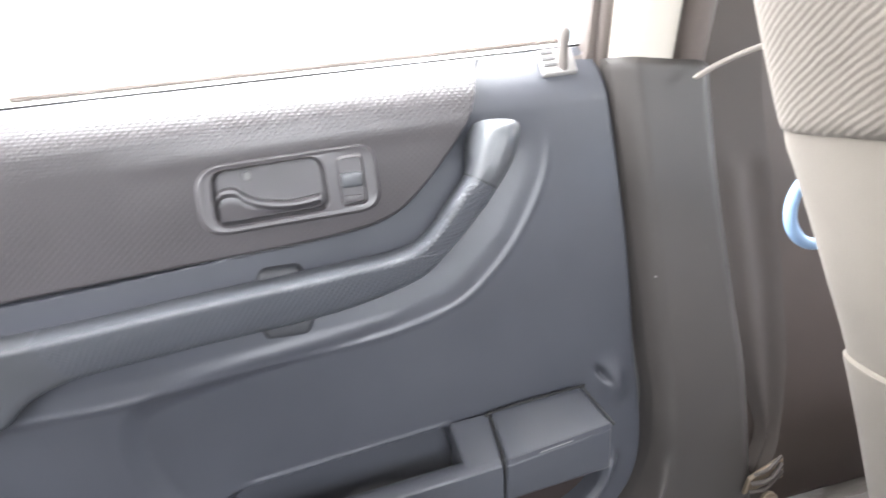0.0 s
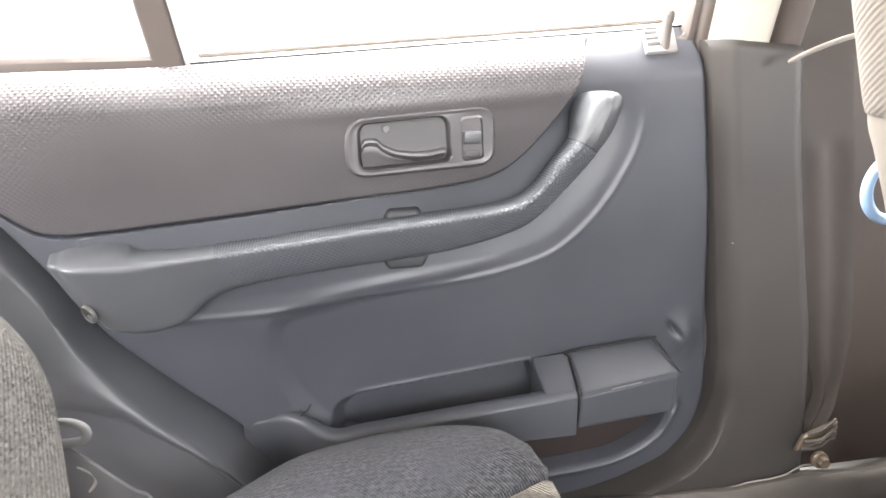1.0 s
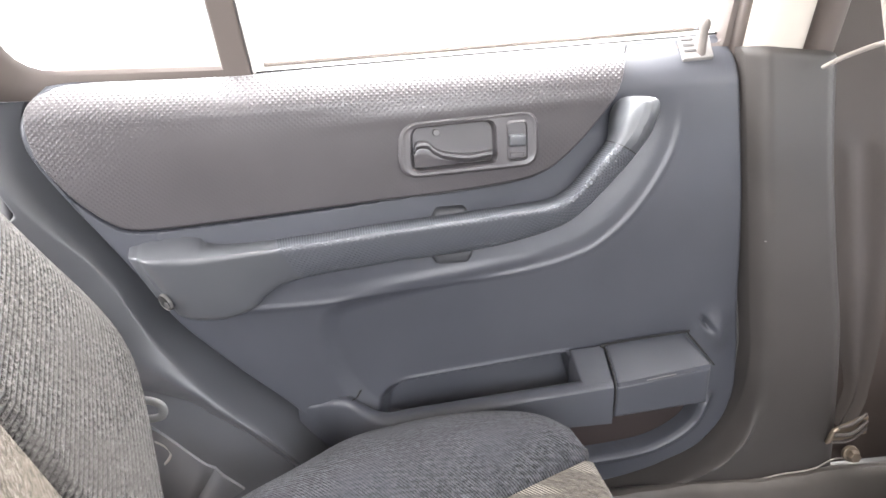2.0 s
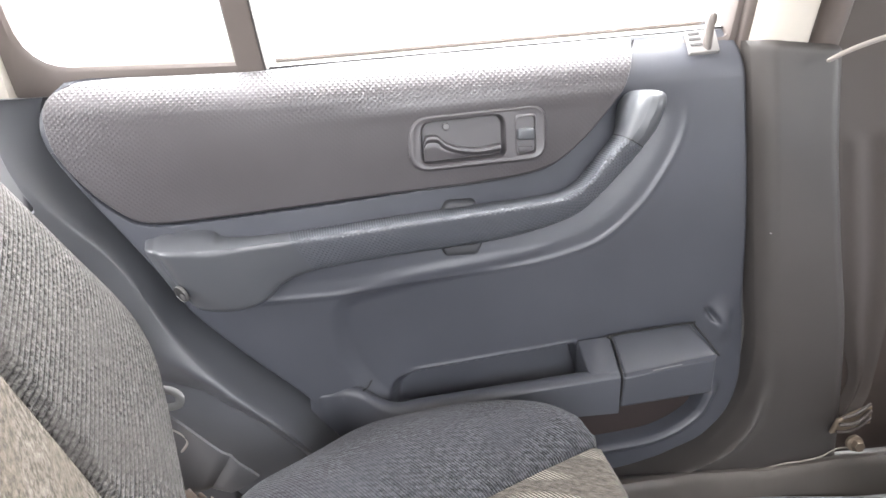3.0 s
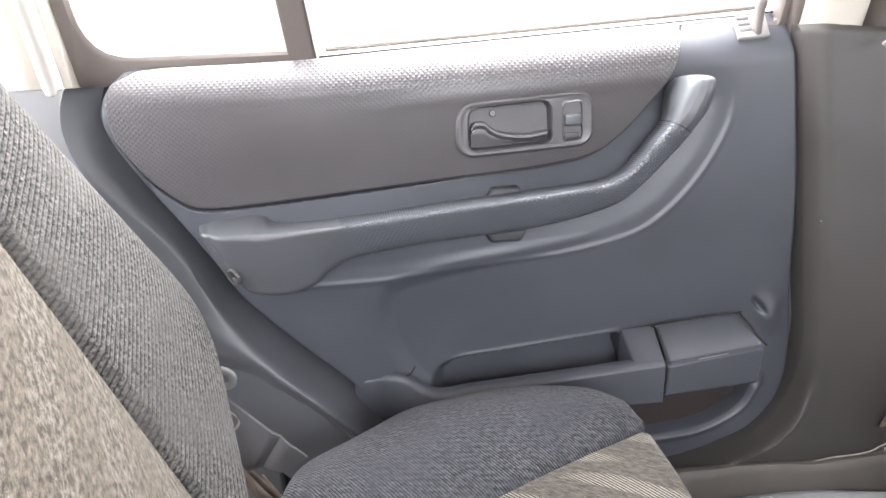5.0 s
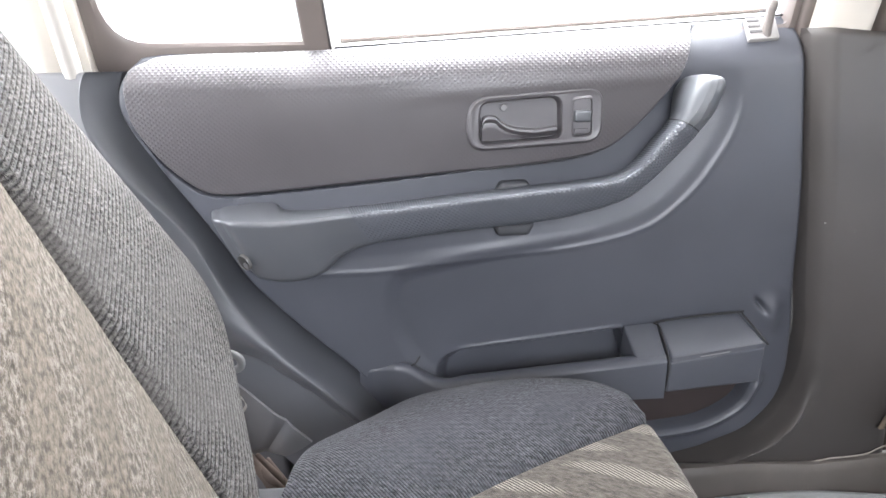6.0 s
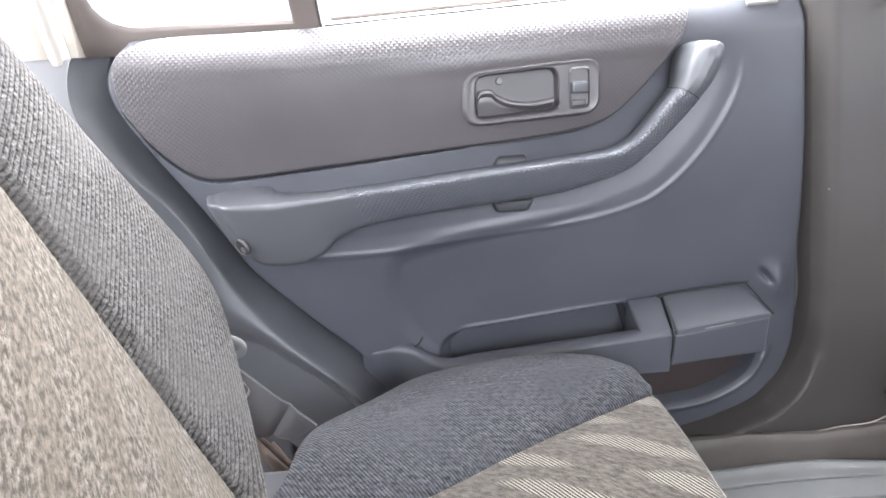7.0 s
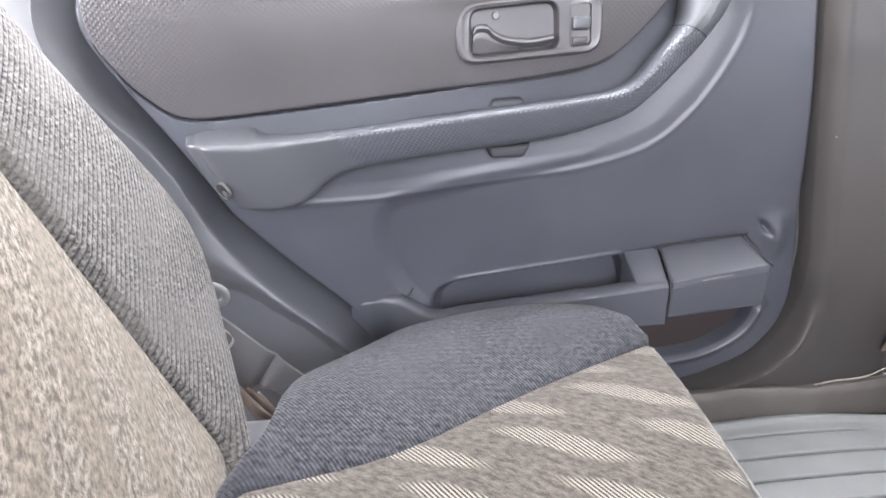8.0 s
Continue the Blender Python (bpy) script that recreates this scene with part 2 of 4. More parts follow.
WEBBING = material("brown_webbing", (0.062, 0.051, 0.046), 0.7, vary=0.08, grain=900, bump=0.4)
BLUE = material("light_blue_plastic", (0.30, 0.46, 0.70), 0.4, vary=0.06)
METAL = material("zinc_metal", (0.55, 0.54, 0.52), 0.35, metal=0.9, vary=0.15, grain=300)
WHITE_PART = material("pale_grey_plastic", (0.6, 0.6, 0.6), 0.4, vary=0.05)
HEADLINER = material("beige_headliner", (0.38, 0.36, 0.33), 0.95, vary=0.06, grain=800, bump=0.6)
CONCRETE = material("pale_concrete", (0.55, 0.53, 0.5), 0.9, vary=0.15, grain=60, bump=0.4, patch=0.6, dist=0.003)
TAB = material("bracket_plastic", (0.036, 0.037, 0.041), 0.6, vary=0.1)
BEZEL = material("bezel_plastic", (0.073, 0.0675, 0.072), 0.40, vary=0.06, grain=1500, bump=0.12)
PLASTIC_LIGHT = material("light_grey_plastic", (0.13, 0.13, 0.135), 0.45, vary=0.1, grain=1300, bump=0.2)
BIN_SHEET = material("brown_bin_sheet", (0.022, 0.0142, 0.0130), 0.8, vary=0.2)
SCREW = material("dull_screw", (0.12, 0.117, 0.117), 0.45, metal=0.4)
RIM = material("pale_rim_plastic", (0.095, 0.092, 0.088), 0.38, vary=0.15, grain=900, bump=0.1)
# near-black: shade painted in for the screw hole and gaps; also the weatherstrip
NEAR_BLACK = material("near_black", (0.008, 0.0075, 0.0075), 0.7, vary=0.2)
DOOR_BROWN = material("dark_brown_panel", (0.052, 0.038, 0.032), 0.6, vary=0.15, grain=900, bump=0.3)
PIPING = material("light_piping", (0.085, 0.077, 0.068), 0.9, vary=0.08, grain=900, bump=0.4)


def glass_material():
    m = bpy.data.materials.new("window_glass")
    m.use_nodes = True
    b = m.node_tree.nodes["Principled BSDF"]
    b.inputs["Base Color"].default_value = (0.95, 0.97, 0.96, 1)
    b.inputs["Roughness"].default_value, b.inputs["Transmission Weight"].default_value, b.inputs["IOR"].default_value = 0.0, 1.0, 1.45
    return m


GLASS = glass_material()

# ---------------- mesh helpers ----------------
ORIGIN = {}


def thing(name, at, label, category, group="", kind=""):
    ob = new(name)
    ob.location = at
    ob.empty_display_size = 0.05
    ORIGIN[ob] = Vector(at)
    return tagged(ob, label, category, group, kind)


def mesh_of(name, geo, mat, origin=Vector((0, 0, 0)), sharp=38):
    me = bpy.data.meshes.new(name)
    if isinstance(geo, bmesh.types.BMesh):
        bmesh.ops.recalc_face_normals(geo, faces=geo.faces)
        geo.to_mesh(me)
        geo.free()
        for v in me.vertices:
            v.co -= origin
    else:
        verts, faces = geo
        me.from_pydata((np.asarray(verts, float) - np.array(origin)).tolist(), [], faces)
    me.shade_smooth()
    me.set_sharp_from_angle(angle=radians(sharp))
    me.materials.append(mat)
    return me


def part(name, geo, mat, parent, label="", sharp=38):
    origin = ORIGIN[parent]
    ob = new(name, mesh_of(name, geo, mat, origin, sharp))
    ob.parent = parent
    ORIGIN[ob] = origin
    return tagged(ob, label)


def lone(name, geo, mat, label="", category="", kind="", at=(0, 0, 0), sharp=38):
    """A thing of one mesh, with its origin at a given point."""
    ob = new(name, mesh_of(name, geo, mat, Vector(at), sharp))
    ob.location = at
    ORIGIN[ob] = Vector(at)
    return tagged(ob, label, category, "", kind)


def curve(points, n):
    """Catmull-Rom curve through a few points, n samples evenly along it."""
    p = np.array(points, float)
    p = np.vstack([2 * p[0] - p[1], p, 2 * p[-1] - p[-2]])
    out = []
    for i in range(1, len(p) - 2):
        t = np.linspace(0, 1, 24, endpoint=False)[:, None]
        a, b, c, d = p[i - 1], p[i], p[i + 1], p[i + 2]
        out.append(0.5 * (2 * b + (c - a) * t + (2 * a - 5 * b + 4 * c - d) * t ** 2 + (3 * b - a - 3 * c + d) * t ** 3))
    out = np.vstack(out + [p[-2:-1]])
    s = np.r_[0, np.cumsum(np.linalg.norm(np.diff(out, axis=0), axis=1))]
    want = np.linspace(0, s[-1], n)
    return np.stack([np.interp(want, s, out[:, k]) for k in range(out.shape[1])], 1)


def table(points):
    """A smooth function through (argument, value) pairs."""
    c = curve(points, 200)
    c = c[np.argsort(c[:, 0])]
    return lambda q: np.interp(q, c[:, 0], c[:, 1])


def sstep(a, b, x):
    t = np.clip((x - a) / (b - a), 0, 1)
    return t * t * (3 - 2 * t)


def inside(X, Z, poly):
    """Signed distance to a closed outline, positive inside."""
    poly = np.asarray(poly, float)
    d = np.full(X.shape, 1e9)
    ins = np.zeros(X.shape, bool)
    for (ax, az), (bx, bz) in zip(poly, np.roll(poly, -1, axis=0)):
        ex, ez = bx - ax, bz - az
        t = np.clip(((X - ax) * ex + (Z - az) * ez) / (ex * ex + ez * ez + 1e-12), 0, 1)
        d = np.minimum(d, np.hypot(X - ax - t * ex, Z - az - t * ez))
        if abs(ez) > 1e-9:
            ins ^= ((az > Z) != (bz > Z)) & (X < ex * (Z - az) / ez + ax)
    return np.where(ins, d, -d)


def lattice(P, closed=False, caps=False):
    """Quads over an (n, m, 3) array of points; closed: joined across m."""
    n, m = P.shape[:2]
    faces = []
    mm = m if closed else m - 1
    for i in range(n - 1):
        for j in range(mm):
            k = (j + 1) % m
            faces.append((i * m + j, i * m + k, (i + 1) * m + k, (i + 1) * m + j))
    if caps:
        faces.append(tuple(range((n - 1) * m, n * m)))
    if caps is True:
        faces.append(tuple(range(m))[::-1])
    return P.reshape(-1, 3), faces


def skirted(P, shift):
    """Adds a rim to a sheet, moved by shift, so that it has thickness at its edges."""
    Q = np.pad(P, ((1, 1), (1, 1), (0, 0)), mode="edge")
    s = np.array(shift)
    Q[0] += s
    Q[-1] += s
    Q[1:-1, 0] += s
    Q[1:-1, -1] += s
    return Q


def block(corners, bevel=0.003, segments=3):
    """A bevelled solid from eight corners: four of one end, four of the other."""
    bm = bmesh.new()
    v = [bm.verts.new(c) for c in corners]
    for f in ((0, 1, 2, 3), (7, 6, 5, 4), (0, 4, 5, 1), (1, 5, 6, 2), (2, 6, 7, 3), (3, 7, 4, 0)):
        bm.faces.new([v[i] for i in f])
    bmesh.ops.recalc_face_normals(bm, faces=bm.faces)
    if bevel:
        bmesh.ops.bevel(bm, geom=list(bm.edges), offset=bevel, segments=segments, profile=0.6, affect="EDGES")
    return bm


def box(x0, x1, y0, y1, z0, z1, bevel=0.003):
    return block([(x0, y0, z0), (x1, y0, z0), (x1, y1, z0), (x0, y1, z0), (x0, y0, z1), (x1, y0, z1), (x1, y1, z1), (x0, y1, z1)], bevel)


def sweep(path, radius, ring=12, flat=1.0, side=(0, 1, 0)):
    """A tube along points; flat scales it along side. Its ends are rounded off."""
    path = np.asarray(path, float)
    n = len(path)
    r = np.broadcast_to(np.asarray(radius, float), (n,)).copy()
    tan = np.gradient(path, axis=0)
    tan /= np.linalg.norm(tan, axis=1)[:, None] + 1e-12
    side = np.asarray(side, float)
    b = side - tan * (tan @ side)[:, None]
    b /= np.linalg.norm(b, axis=1)[:, None] + 1e-12
    a = np.cross(tan, b)
    ang = np.linspace(0, 2 * np.pi, ring, endpoint=False)
    rows = []
    for i in range(n):
        rows.append(path[i] + r[i] * (np.cos(ang)[:, None] * a[i] + flat * np.sin(ang)[:, None] * b[i]))
    rows = np.array(rows)
    first = path[0] - tan[0] * r[0] * 0.4 + (rows[0] - path[0]) * 0.6
    last = path[-1] + tan[-1] * r[-1] * 0.4 + (rows[-1] - path[-1]) * 0.6
    return lattice(np.concatenate([first[None], rows, last[None]]), True, True)


def rounded(corners, radii, seg=7):
    """A closed outline with rounded corners: the same number of points at each corner."""
    c = np.asarray(corners, float)
    out = []
    for i, r in enumerate(radii):
        a, b, d = c[i - 1], c[i], c[(i + 1) % len(c)]
        u, v = (a - b) / np.linalg.norm(a - b), (d - b) / np.linalg.norm(d - b)
        for t in np.linspace(0, 1, seg):
            out.append(b + u * r * (1 - t) ** 2 + v * r * t ** 2)
    return np.array(out)


def ring_frame(inner, outer, face, depth, chamfer=0.004):
    """A frame between two outlines in x and z; face(x, z) gives the y of its inward side."""
    def at(loop, dy):
        return np.stack([loop[:, 0], face(loop[:, 0], loop[:, 1]) + dy, loop[:, 1]], 1)
    mid_o, mid_i = outer + (inner - outer) * 0.12, inner + (outer - inner) * 0.15
    P = np.stack([at(outer, depth), at(outer, chamfer), at(mid_o, 0), at(mid_i, 0), at(inner, chamfer), at(inner, depth), at(outer, depth)])
    return lattice(P, True)


# ---------------- car outlines ----------------
def belt(x):
    return 0.6118 + np.maximum(0, np.asarray(x, float) + 0.52) * 0.0545


REAR_EDGE = table([(0.00, -0.345), (0.10, -0.417), (0.169, -0.4745), (0.214, -0.514), (0.257, -0.558), (0.300, -0.597), (0.338, -0.627), (0.383, -0.6500), (0.410, -0.665),
                   (0.442, -0.684), (0.487, -0.713), (0.535, -0.740), (0.565, -0.745), (0.59, -0.737), (0.61, -0.722), (0.66, -0.70)])
FRONT_EDGE = table([(0.00, -0.40), (0.035, -0.10), (0.050, -0.02), (0.062, 0.014), (0.075, 0.045), (0.090, 0.066), (0.125, 0.092), (0.172, 0.103), (0.231, 0.100), (0.260, 0.096),
                    (0.293, 0.090), (0.386, 0.077), (0.459, 0.067), (0.56, 0.052), (0.627, 0.041), (0.67, 0.034)])


def base_y(z):
    return 0.700 + 0.019 * sstep(0.47, 0.22, z)


def window_face(x, z):
    return 0.722 - 0.34 * (np.asarray(z) - 0.62)


# ---------------- rear door ----------------
door = thing("rear_door", (-0.3, 0.72, 0.03), "closed rear car door with grey moulded inner panel", "car door")

INSERT_LOW = curve([(-0.733, 0.556), (-0.728, 0.530), (-0.705, 0.490), (-0.675, 0.460), (-0.652, 0.4495), (-0.62, 0.4485), (-0.543, 0.454), (-0.382, 0.468),
                    (-0.284, 0.4760), (-0.225, 0.4835), (-0.195, 0.4910), (-0.172, 0.504), (-0.142, 0.534), (-0.111, 0.575), (-0.099, 0.608), (-0.091, 0.632)], 160)
INSERT_TOP = curve([(-0.733, 0.556), (-0.731, 0.583), (-0.722, 0.598), (-0.70, 0.605), (-0.66, 0.6085), (-0.52, 0.6112), (-0.30, 0.6226), (-0.091, 0.6338)], 160)
INSERT_OUTLINE = np.vstack([INSERT_LOW, INSERT_TOP[::-1][1:-1]])
CHANNEL = np.vstack([
    curve([(-0.545, 0.346), (-0.454, 0.3475), (-0.374, 0.3555), (-0.285, 0.3625), (-0.205, 0.3705), (-0.142, 0.386), (-0.108, 0.404), (-0.074, 0.437), (-0.049, 0.473), (-0.031, 0.509), (-0.024, 0.538),
           (-0.027, 0.560), (-0.040, 0.578), (-0.06, 0.588), (-0.095, 0.597)], 90),
    [(-0.14, 0.600), (-0.20, 0.570), (-0.30, 0.545), (-0.56, 0.510), (-0.625, 0.505), (-0.625, 0.41)]])
LOWER_FIELD = np.vstack([curve([(-0.40, 0.357), (-0.43, 0.350), (-0.452, 0.335), (-0.460, 0.30), (-0.450, 0.25), (-0.425, 0.205), (-0.39, 0.17)], 40),
                         [(-0.36, -0.05), (0.30, -0.05), (0.30, 0.80), (-0.13, 0.80), (-0.13, 0.56), (-0.155, 0.45), (-0.20, 0.40), (-0.285, 0.380), (-0.36, 0.366)]])
SLOT = rounded([(-0.400, 0.150), (-0.115, 0.150), (-0.1445, 0.2475), (-0.394, 0.2210)], [0.03, 0.003, 0.003, 0.030])
CAVITY = np.vstack([curve([(-0.24, 0.078), (-0.16, 0.085), (-0.06, 0.093), (-0.012, 0.103), (0.030, 0.129), (0.047, 0.165)], 30), [(0.04, 0.20), (-0.095, 0.188), (-0.115, 0.170), (-0.24, 0.162)]])


def panel_height(X, Z):
    """y of the door panel's face."""
    Y = base_y(Z)
    top = belt(X) - Z
    Y = Y + 0.034 * np.clip(1 - top / 0.056, 0, 1) ** 2
    # soft channel round the pull handle, with a lip along its lower edge
    d = inside(X, Z, CHANNEL)
    low = sstep(0.600, 0.555, Z)
    in_channel = sstep(0.0, 0.024, d) * low
    Y = Y + (0.001 * sstep(0.0, 0.024, d) + 0.013 * sstep(-0.48, -0.20, X) * sstep(-0.012, 0.066, d)) * low - 0.0016 * np.exp(-(d / 0.0040) ** 2) * sstep(0.565, 0.50, Z)
    # bed of the padded insert
    d = inside(X, Z, INSERT_OUTLINE)
    Y = Y + 0.026 * sstep(-0.0004, 0.0036, d)
    # wide shallow field of the lower panel
    d = inside(X, Z, LOWER_FIELD)
    field = sstep(-0.004, 0.022, d)
    Y = Y + (0.010 - 0.0015 * sstep(0.45, 0.36, Z)) * (field + (0.16 + 0.56 * sstep(-0.46, -0.18, X) - field) * in_channel) - 0.006
    # door bin with its slot
    d = inside(X, Z, SLOT)
    scoop = sstep(-0.345, -0.375, X)
    Y = Y + sstep(-0.001, 0.004 + 0.016 * scoop, d) * (0.748 - Y) - 0.0014 * np.exp(-((d + 0.003) / 0.003) ** 2) * (1 - scoop)
    # open cavity under the ashtray and its rim
    d = inside(X, Z, CAVITY)
    rim = np.exp(-((d + 0.008) / 0.010) ** 2)
    Y = Y - 0.016 * rim * sstep(0.182, 0.155, Z)
    Y = Y + sstep(-0.0005, 0.0035, d) * (0.800 - Y)
    # swelling beside the ashtray
    fx, fz = X - 0.060, Z - 0.264
    Y = Y - 0.012 * np.exp(-((fx + fz * 0.15) / 0.016) ** 2 - (fz / 0.027) ** 2)
    fx, fz = X - 0.0455, Z - 0.276
    Y = Y + 0.009 * np.exp(-((fx + fz * 0.75) / 0.0045) ** 2 - ((fz - fx * 0.7) / 0.014) ** 2)
    # the edges turn away from the car's inside
    Y = Y + 0.012 * np.clip(1 - (X - REAR_EDGE(Z)) / 0.007, 0, 1) ** 2 + 0.005 * np.clip(1 - (FRONT_EDGE(Z) - X) / 0.006, 0, 1) ** 2
    return Y


def door_panel():
    nz, nx = 520, 640
    v = np.linspace(0, 1, nz)[:, None]
    u = np.linspace(0, 1, nx)[None, :]
    z_mid = 0.012 + v * (0.636 - 0.012) + 0 * u
    left, right = REAR_EDGE(z_mid), FRONT_EDGE(z_mid)
    X = left + (right - left) * u
    order = np.argsort(INSERT_TOP[:, 0])
    rise = np.interp(X, INSERT_TOP[order, 0], INSERT_TOP[order, 1] + 0.0022, left=0.585)
    Z = 0.012 + v * (np.where(X < -0.5, np.minimum(belt(X), rise), belt(X)) - 0.012)
    left, right = REAR_EDGE(Z), FRONT_EDGE(Z)
    X = left + (right - left) * u
    P = np.stack([X, panel_height(X, Z), Z], 2)
    return lattice(skirted(P, (0, 0.03, 0)))


part("outer_panel", box(-0.84, 0.10, 0.775, 0.79, -0.06, 0.598, 0.002), PLASTIC_DARK, door)
panel = part("inner_panel", door_panel(), PLASTIC, door, "blue-grey moulded plastic panel", sharp=50)


def padded_insert():
    nu, nv = 320, 90
    t = np.linspace(0, 1, nu)
    xs = -0.733 + 0.638 * (0.5 - 0.5 * np.cos(np.pi * t)) * 0.35 + 0.638 * t * 0.65
    lo, hi = INSERT_LOW, INSERT_TOP
    ol, oh = np.argsort(lo[:, 0]), np.argsort(hi[:, 0])
    zb, zt = np.interp(xs, lo[ol, 0], lo[ol, 1]), np.interp(xs, hi[oh, 0], hi[oh, 1])
    v = np.linspace(0, 1, nv)[None, :]
    X = xs[:, None] + 0 * v
    Z = zb[:, None] + (np.maximum(zt - zb, 0.0005))[:, None] * v
    d = np.maximum(inside(X, Z, np.vstack([INSERT_LOW, (INSERT_TOP + np.stack([0 * INSERT_TOP[:, 0], 0.03 * sstep(-0.715, -0.66, INSERT_TOP[:, 0])], 1))[::-1][:-1]])), 0)
    puff = 1 - np.clip(1 - d / 0.0055, 0, 1) ** 2
    wide = np.sin(np.pi * np.clip((Z - 0.43) / 0.31, 0, 1)) ** 1.5
    Y = 0.7135 - 0.0175 * puff - 0.0155 * wide
    top = belt(X) - Z
    Y = Y + 0.028 * np.clip(1 - top / 0.040, 0, 1) ** 2 + 0.004 * sstep(0.042, 0.002, top) - 0.0022 * np.exp(-((top - 0.055) / 0.011) ** 2) * sstep(-0.48, -0.30, X)
    # opening behind the door pull's bezel
    hole = rounded([(-0.351, 0.502), (-0.204, 0.511), (-0.206, 0.562), (-0.350, 0.5525)], [0.02] * 4)
    Y = Y + 0.045 * sstep(-0.001, 0.004, inside(X, Z, hole))
    return lattice(skirted(np.stack([X, Y, Z], 2), (0, 0.012, 0)))


part("upper_insert", padded_insert(), VINYL, door, "padded grey vinyl insert with raised dots", sharp=60)

low_y = np.interp(np.linspace(0, 1, len(INSERT_LOW)), [0, 0.03, 0.95, 1], [0.712, 0.7065, 0.7065, 0.714])
part("insert_seam", sweep(np.stack([INSERT_LOW[:, 0], low_y, INSERT_LOW[:, 1] - 0.0004], 1), 0.0014, 8), PLASTIC_DARK, door, "dark seam under the padded insert")

# pull handle: its upper and lower edges, then the depth along it
def evenly(points, per):
    """The same curve as curve(), with as many samples between each two of its points."""
    p = np.array(points, float)
    p = np.vstack([2 * p[0] - p[1], p, 2 * p[-1] - p[-2]])
    out = []
    for i in range(1, len(p) - 2):
        t = np.linspace(0, 1, per, endpoint=False)[:, None]
        a, b, c, d = p[i - 1], p[i], p[i + 1], p[i + 2]
        out.append(0.5 * (2 * b + (c - a) * t + (2 * a - 5 * b + 4 * c - d) * t ** 2 + (3 * b - a - 3 * c + d) * t ** 3))
    return np.vstack(out + [p[-2:-1]])


HANDLE_TOP = evenly([(-0.653, 0.4385), (-0.638, 0.4430), (-0.598, 0.4455), (-0.583, 0.4420), (-0.575, 0.4325), (-0.544, 0.430), (-0.501, 0.432), (-0.440, 0.437), (-0.373, 0.4435),
                     (-0.284, 0.4515), (-0.227, 0.456), (-0.183, 0.4615), (-0.157, 0.474), (-0.130, 0.506), (-0.115, 0.527), (-0.1145, 0.548), (-0.114, 0.559)], 11)
HANDLE_RIDGE = evenly([(-0.639, 0.427), (-0.624, 0.427), (-0.591, 0.427), (-0.575, 0.427), (-0.557, 0.4285), (-0.528, 0.431), (-0.490, 0.434), (-0.436, 0.4395), (-0.372, 0.446),
                       (-0.289, 0.4535), (-0.234, 0.459), (-0.191, 0.465), (-0.163, 0.479), (-0.139, 0.509), (-0.122, 0.530), (-0.1140, 0.549), (-0.108, 0.5605)], 11)
HANDLE_LOW = evenly([(-0.613, 0.360), (-0.598, 0.3530), (-0.572, 0.351), (-0.549, 0.353), (-0.524, 0.3625), (-0.502, 0.3815), (-0.468, 0.394), (-0.418, 0.401), (-0.359, 0.407),
                     (-0.280, 0.414), (-0.224, 0.423), (-0.172, 0.439), (-0.143, 0.461), (-0.112, 0.492), (-0.093, 0.514), (-0.0765, 0.537), (-0.0690, 0.557)], 11)


def handle_section(i, ring):
    """A closed loop round the handle: a flat top, a rounded ridge, a front that leans back towards its foot."""
    top, ridge, low = (np.array([np.interp(i, np.arange(len(e)), e[:, q]) for q in (0, 1)]) for e in (HANDLE_TOP, HANDLE_RIDGE, HANDLE_LOW))
    f = np.array(i / 176.0)
    rear, tip = float(sstep(0.40, 0.24, f)), float(sstep(0.80, 0.93, f))
    back = 0.702 + 0.010 * rear
    turn = 0.017 * max(0.0, 1 - float(f) / 0.15) ** 2
    y_ridge = 0.6465 + turn
    y_low = 0.661 - 0.002 * rear - 0.004 * tip + turn
    a = np.array((top[0], back, top[1]))
    b = np.array((ridge[0], y_ridge, ridge[1] + 0.0015 * (1 - tip)))
    c = np.array((low[0], y_low, low[1]))
    d = c + (a - c) * 0.10
    d[1] = back
    mid = (b + c) / 2 - np.array((0, 0.002 + 0.007 * tip, 0))
    loop = rounded([a, b, mid, c, d], [0.004 + 0.006 * tip, 0.0065 + 0.0115 * tip + 0.005 * float(sstep(0.62, 0.72, f)) * (1 - tip), 0.010, 0.011 + 0.007 * tip, 0.003], 9)
    loop = np.vstack([loop, loop[:1]])
    run = np.r_[0, np.cumsum(np.linalg.norm(np.diff(loop, axis=0), axis=1))]
    at = np.linspace(0, run[-1], ring, endpoint=False)
    return np.stack([np.interp(at, run, loop[:, k]) for k in range(3)], 1)


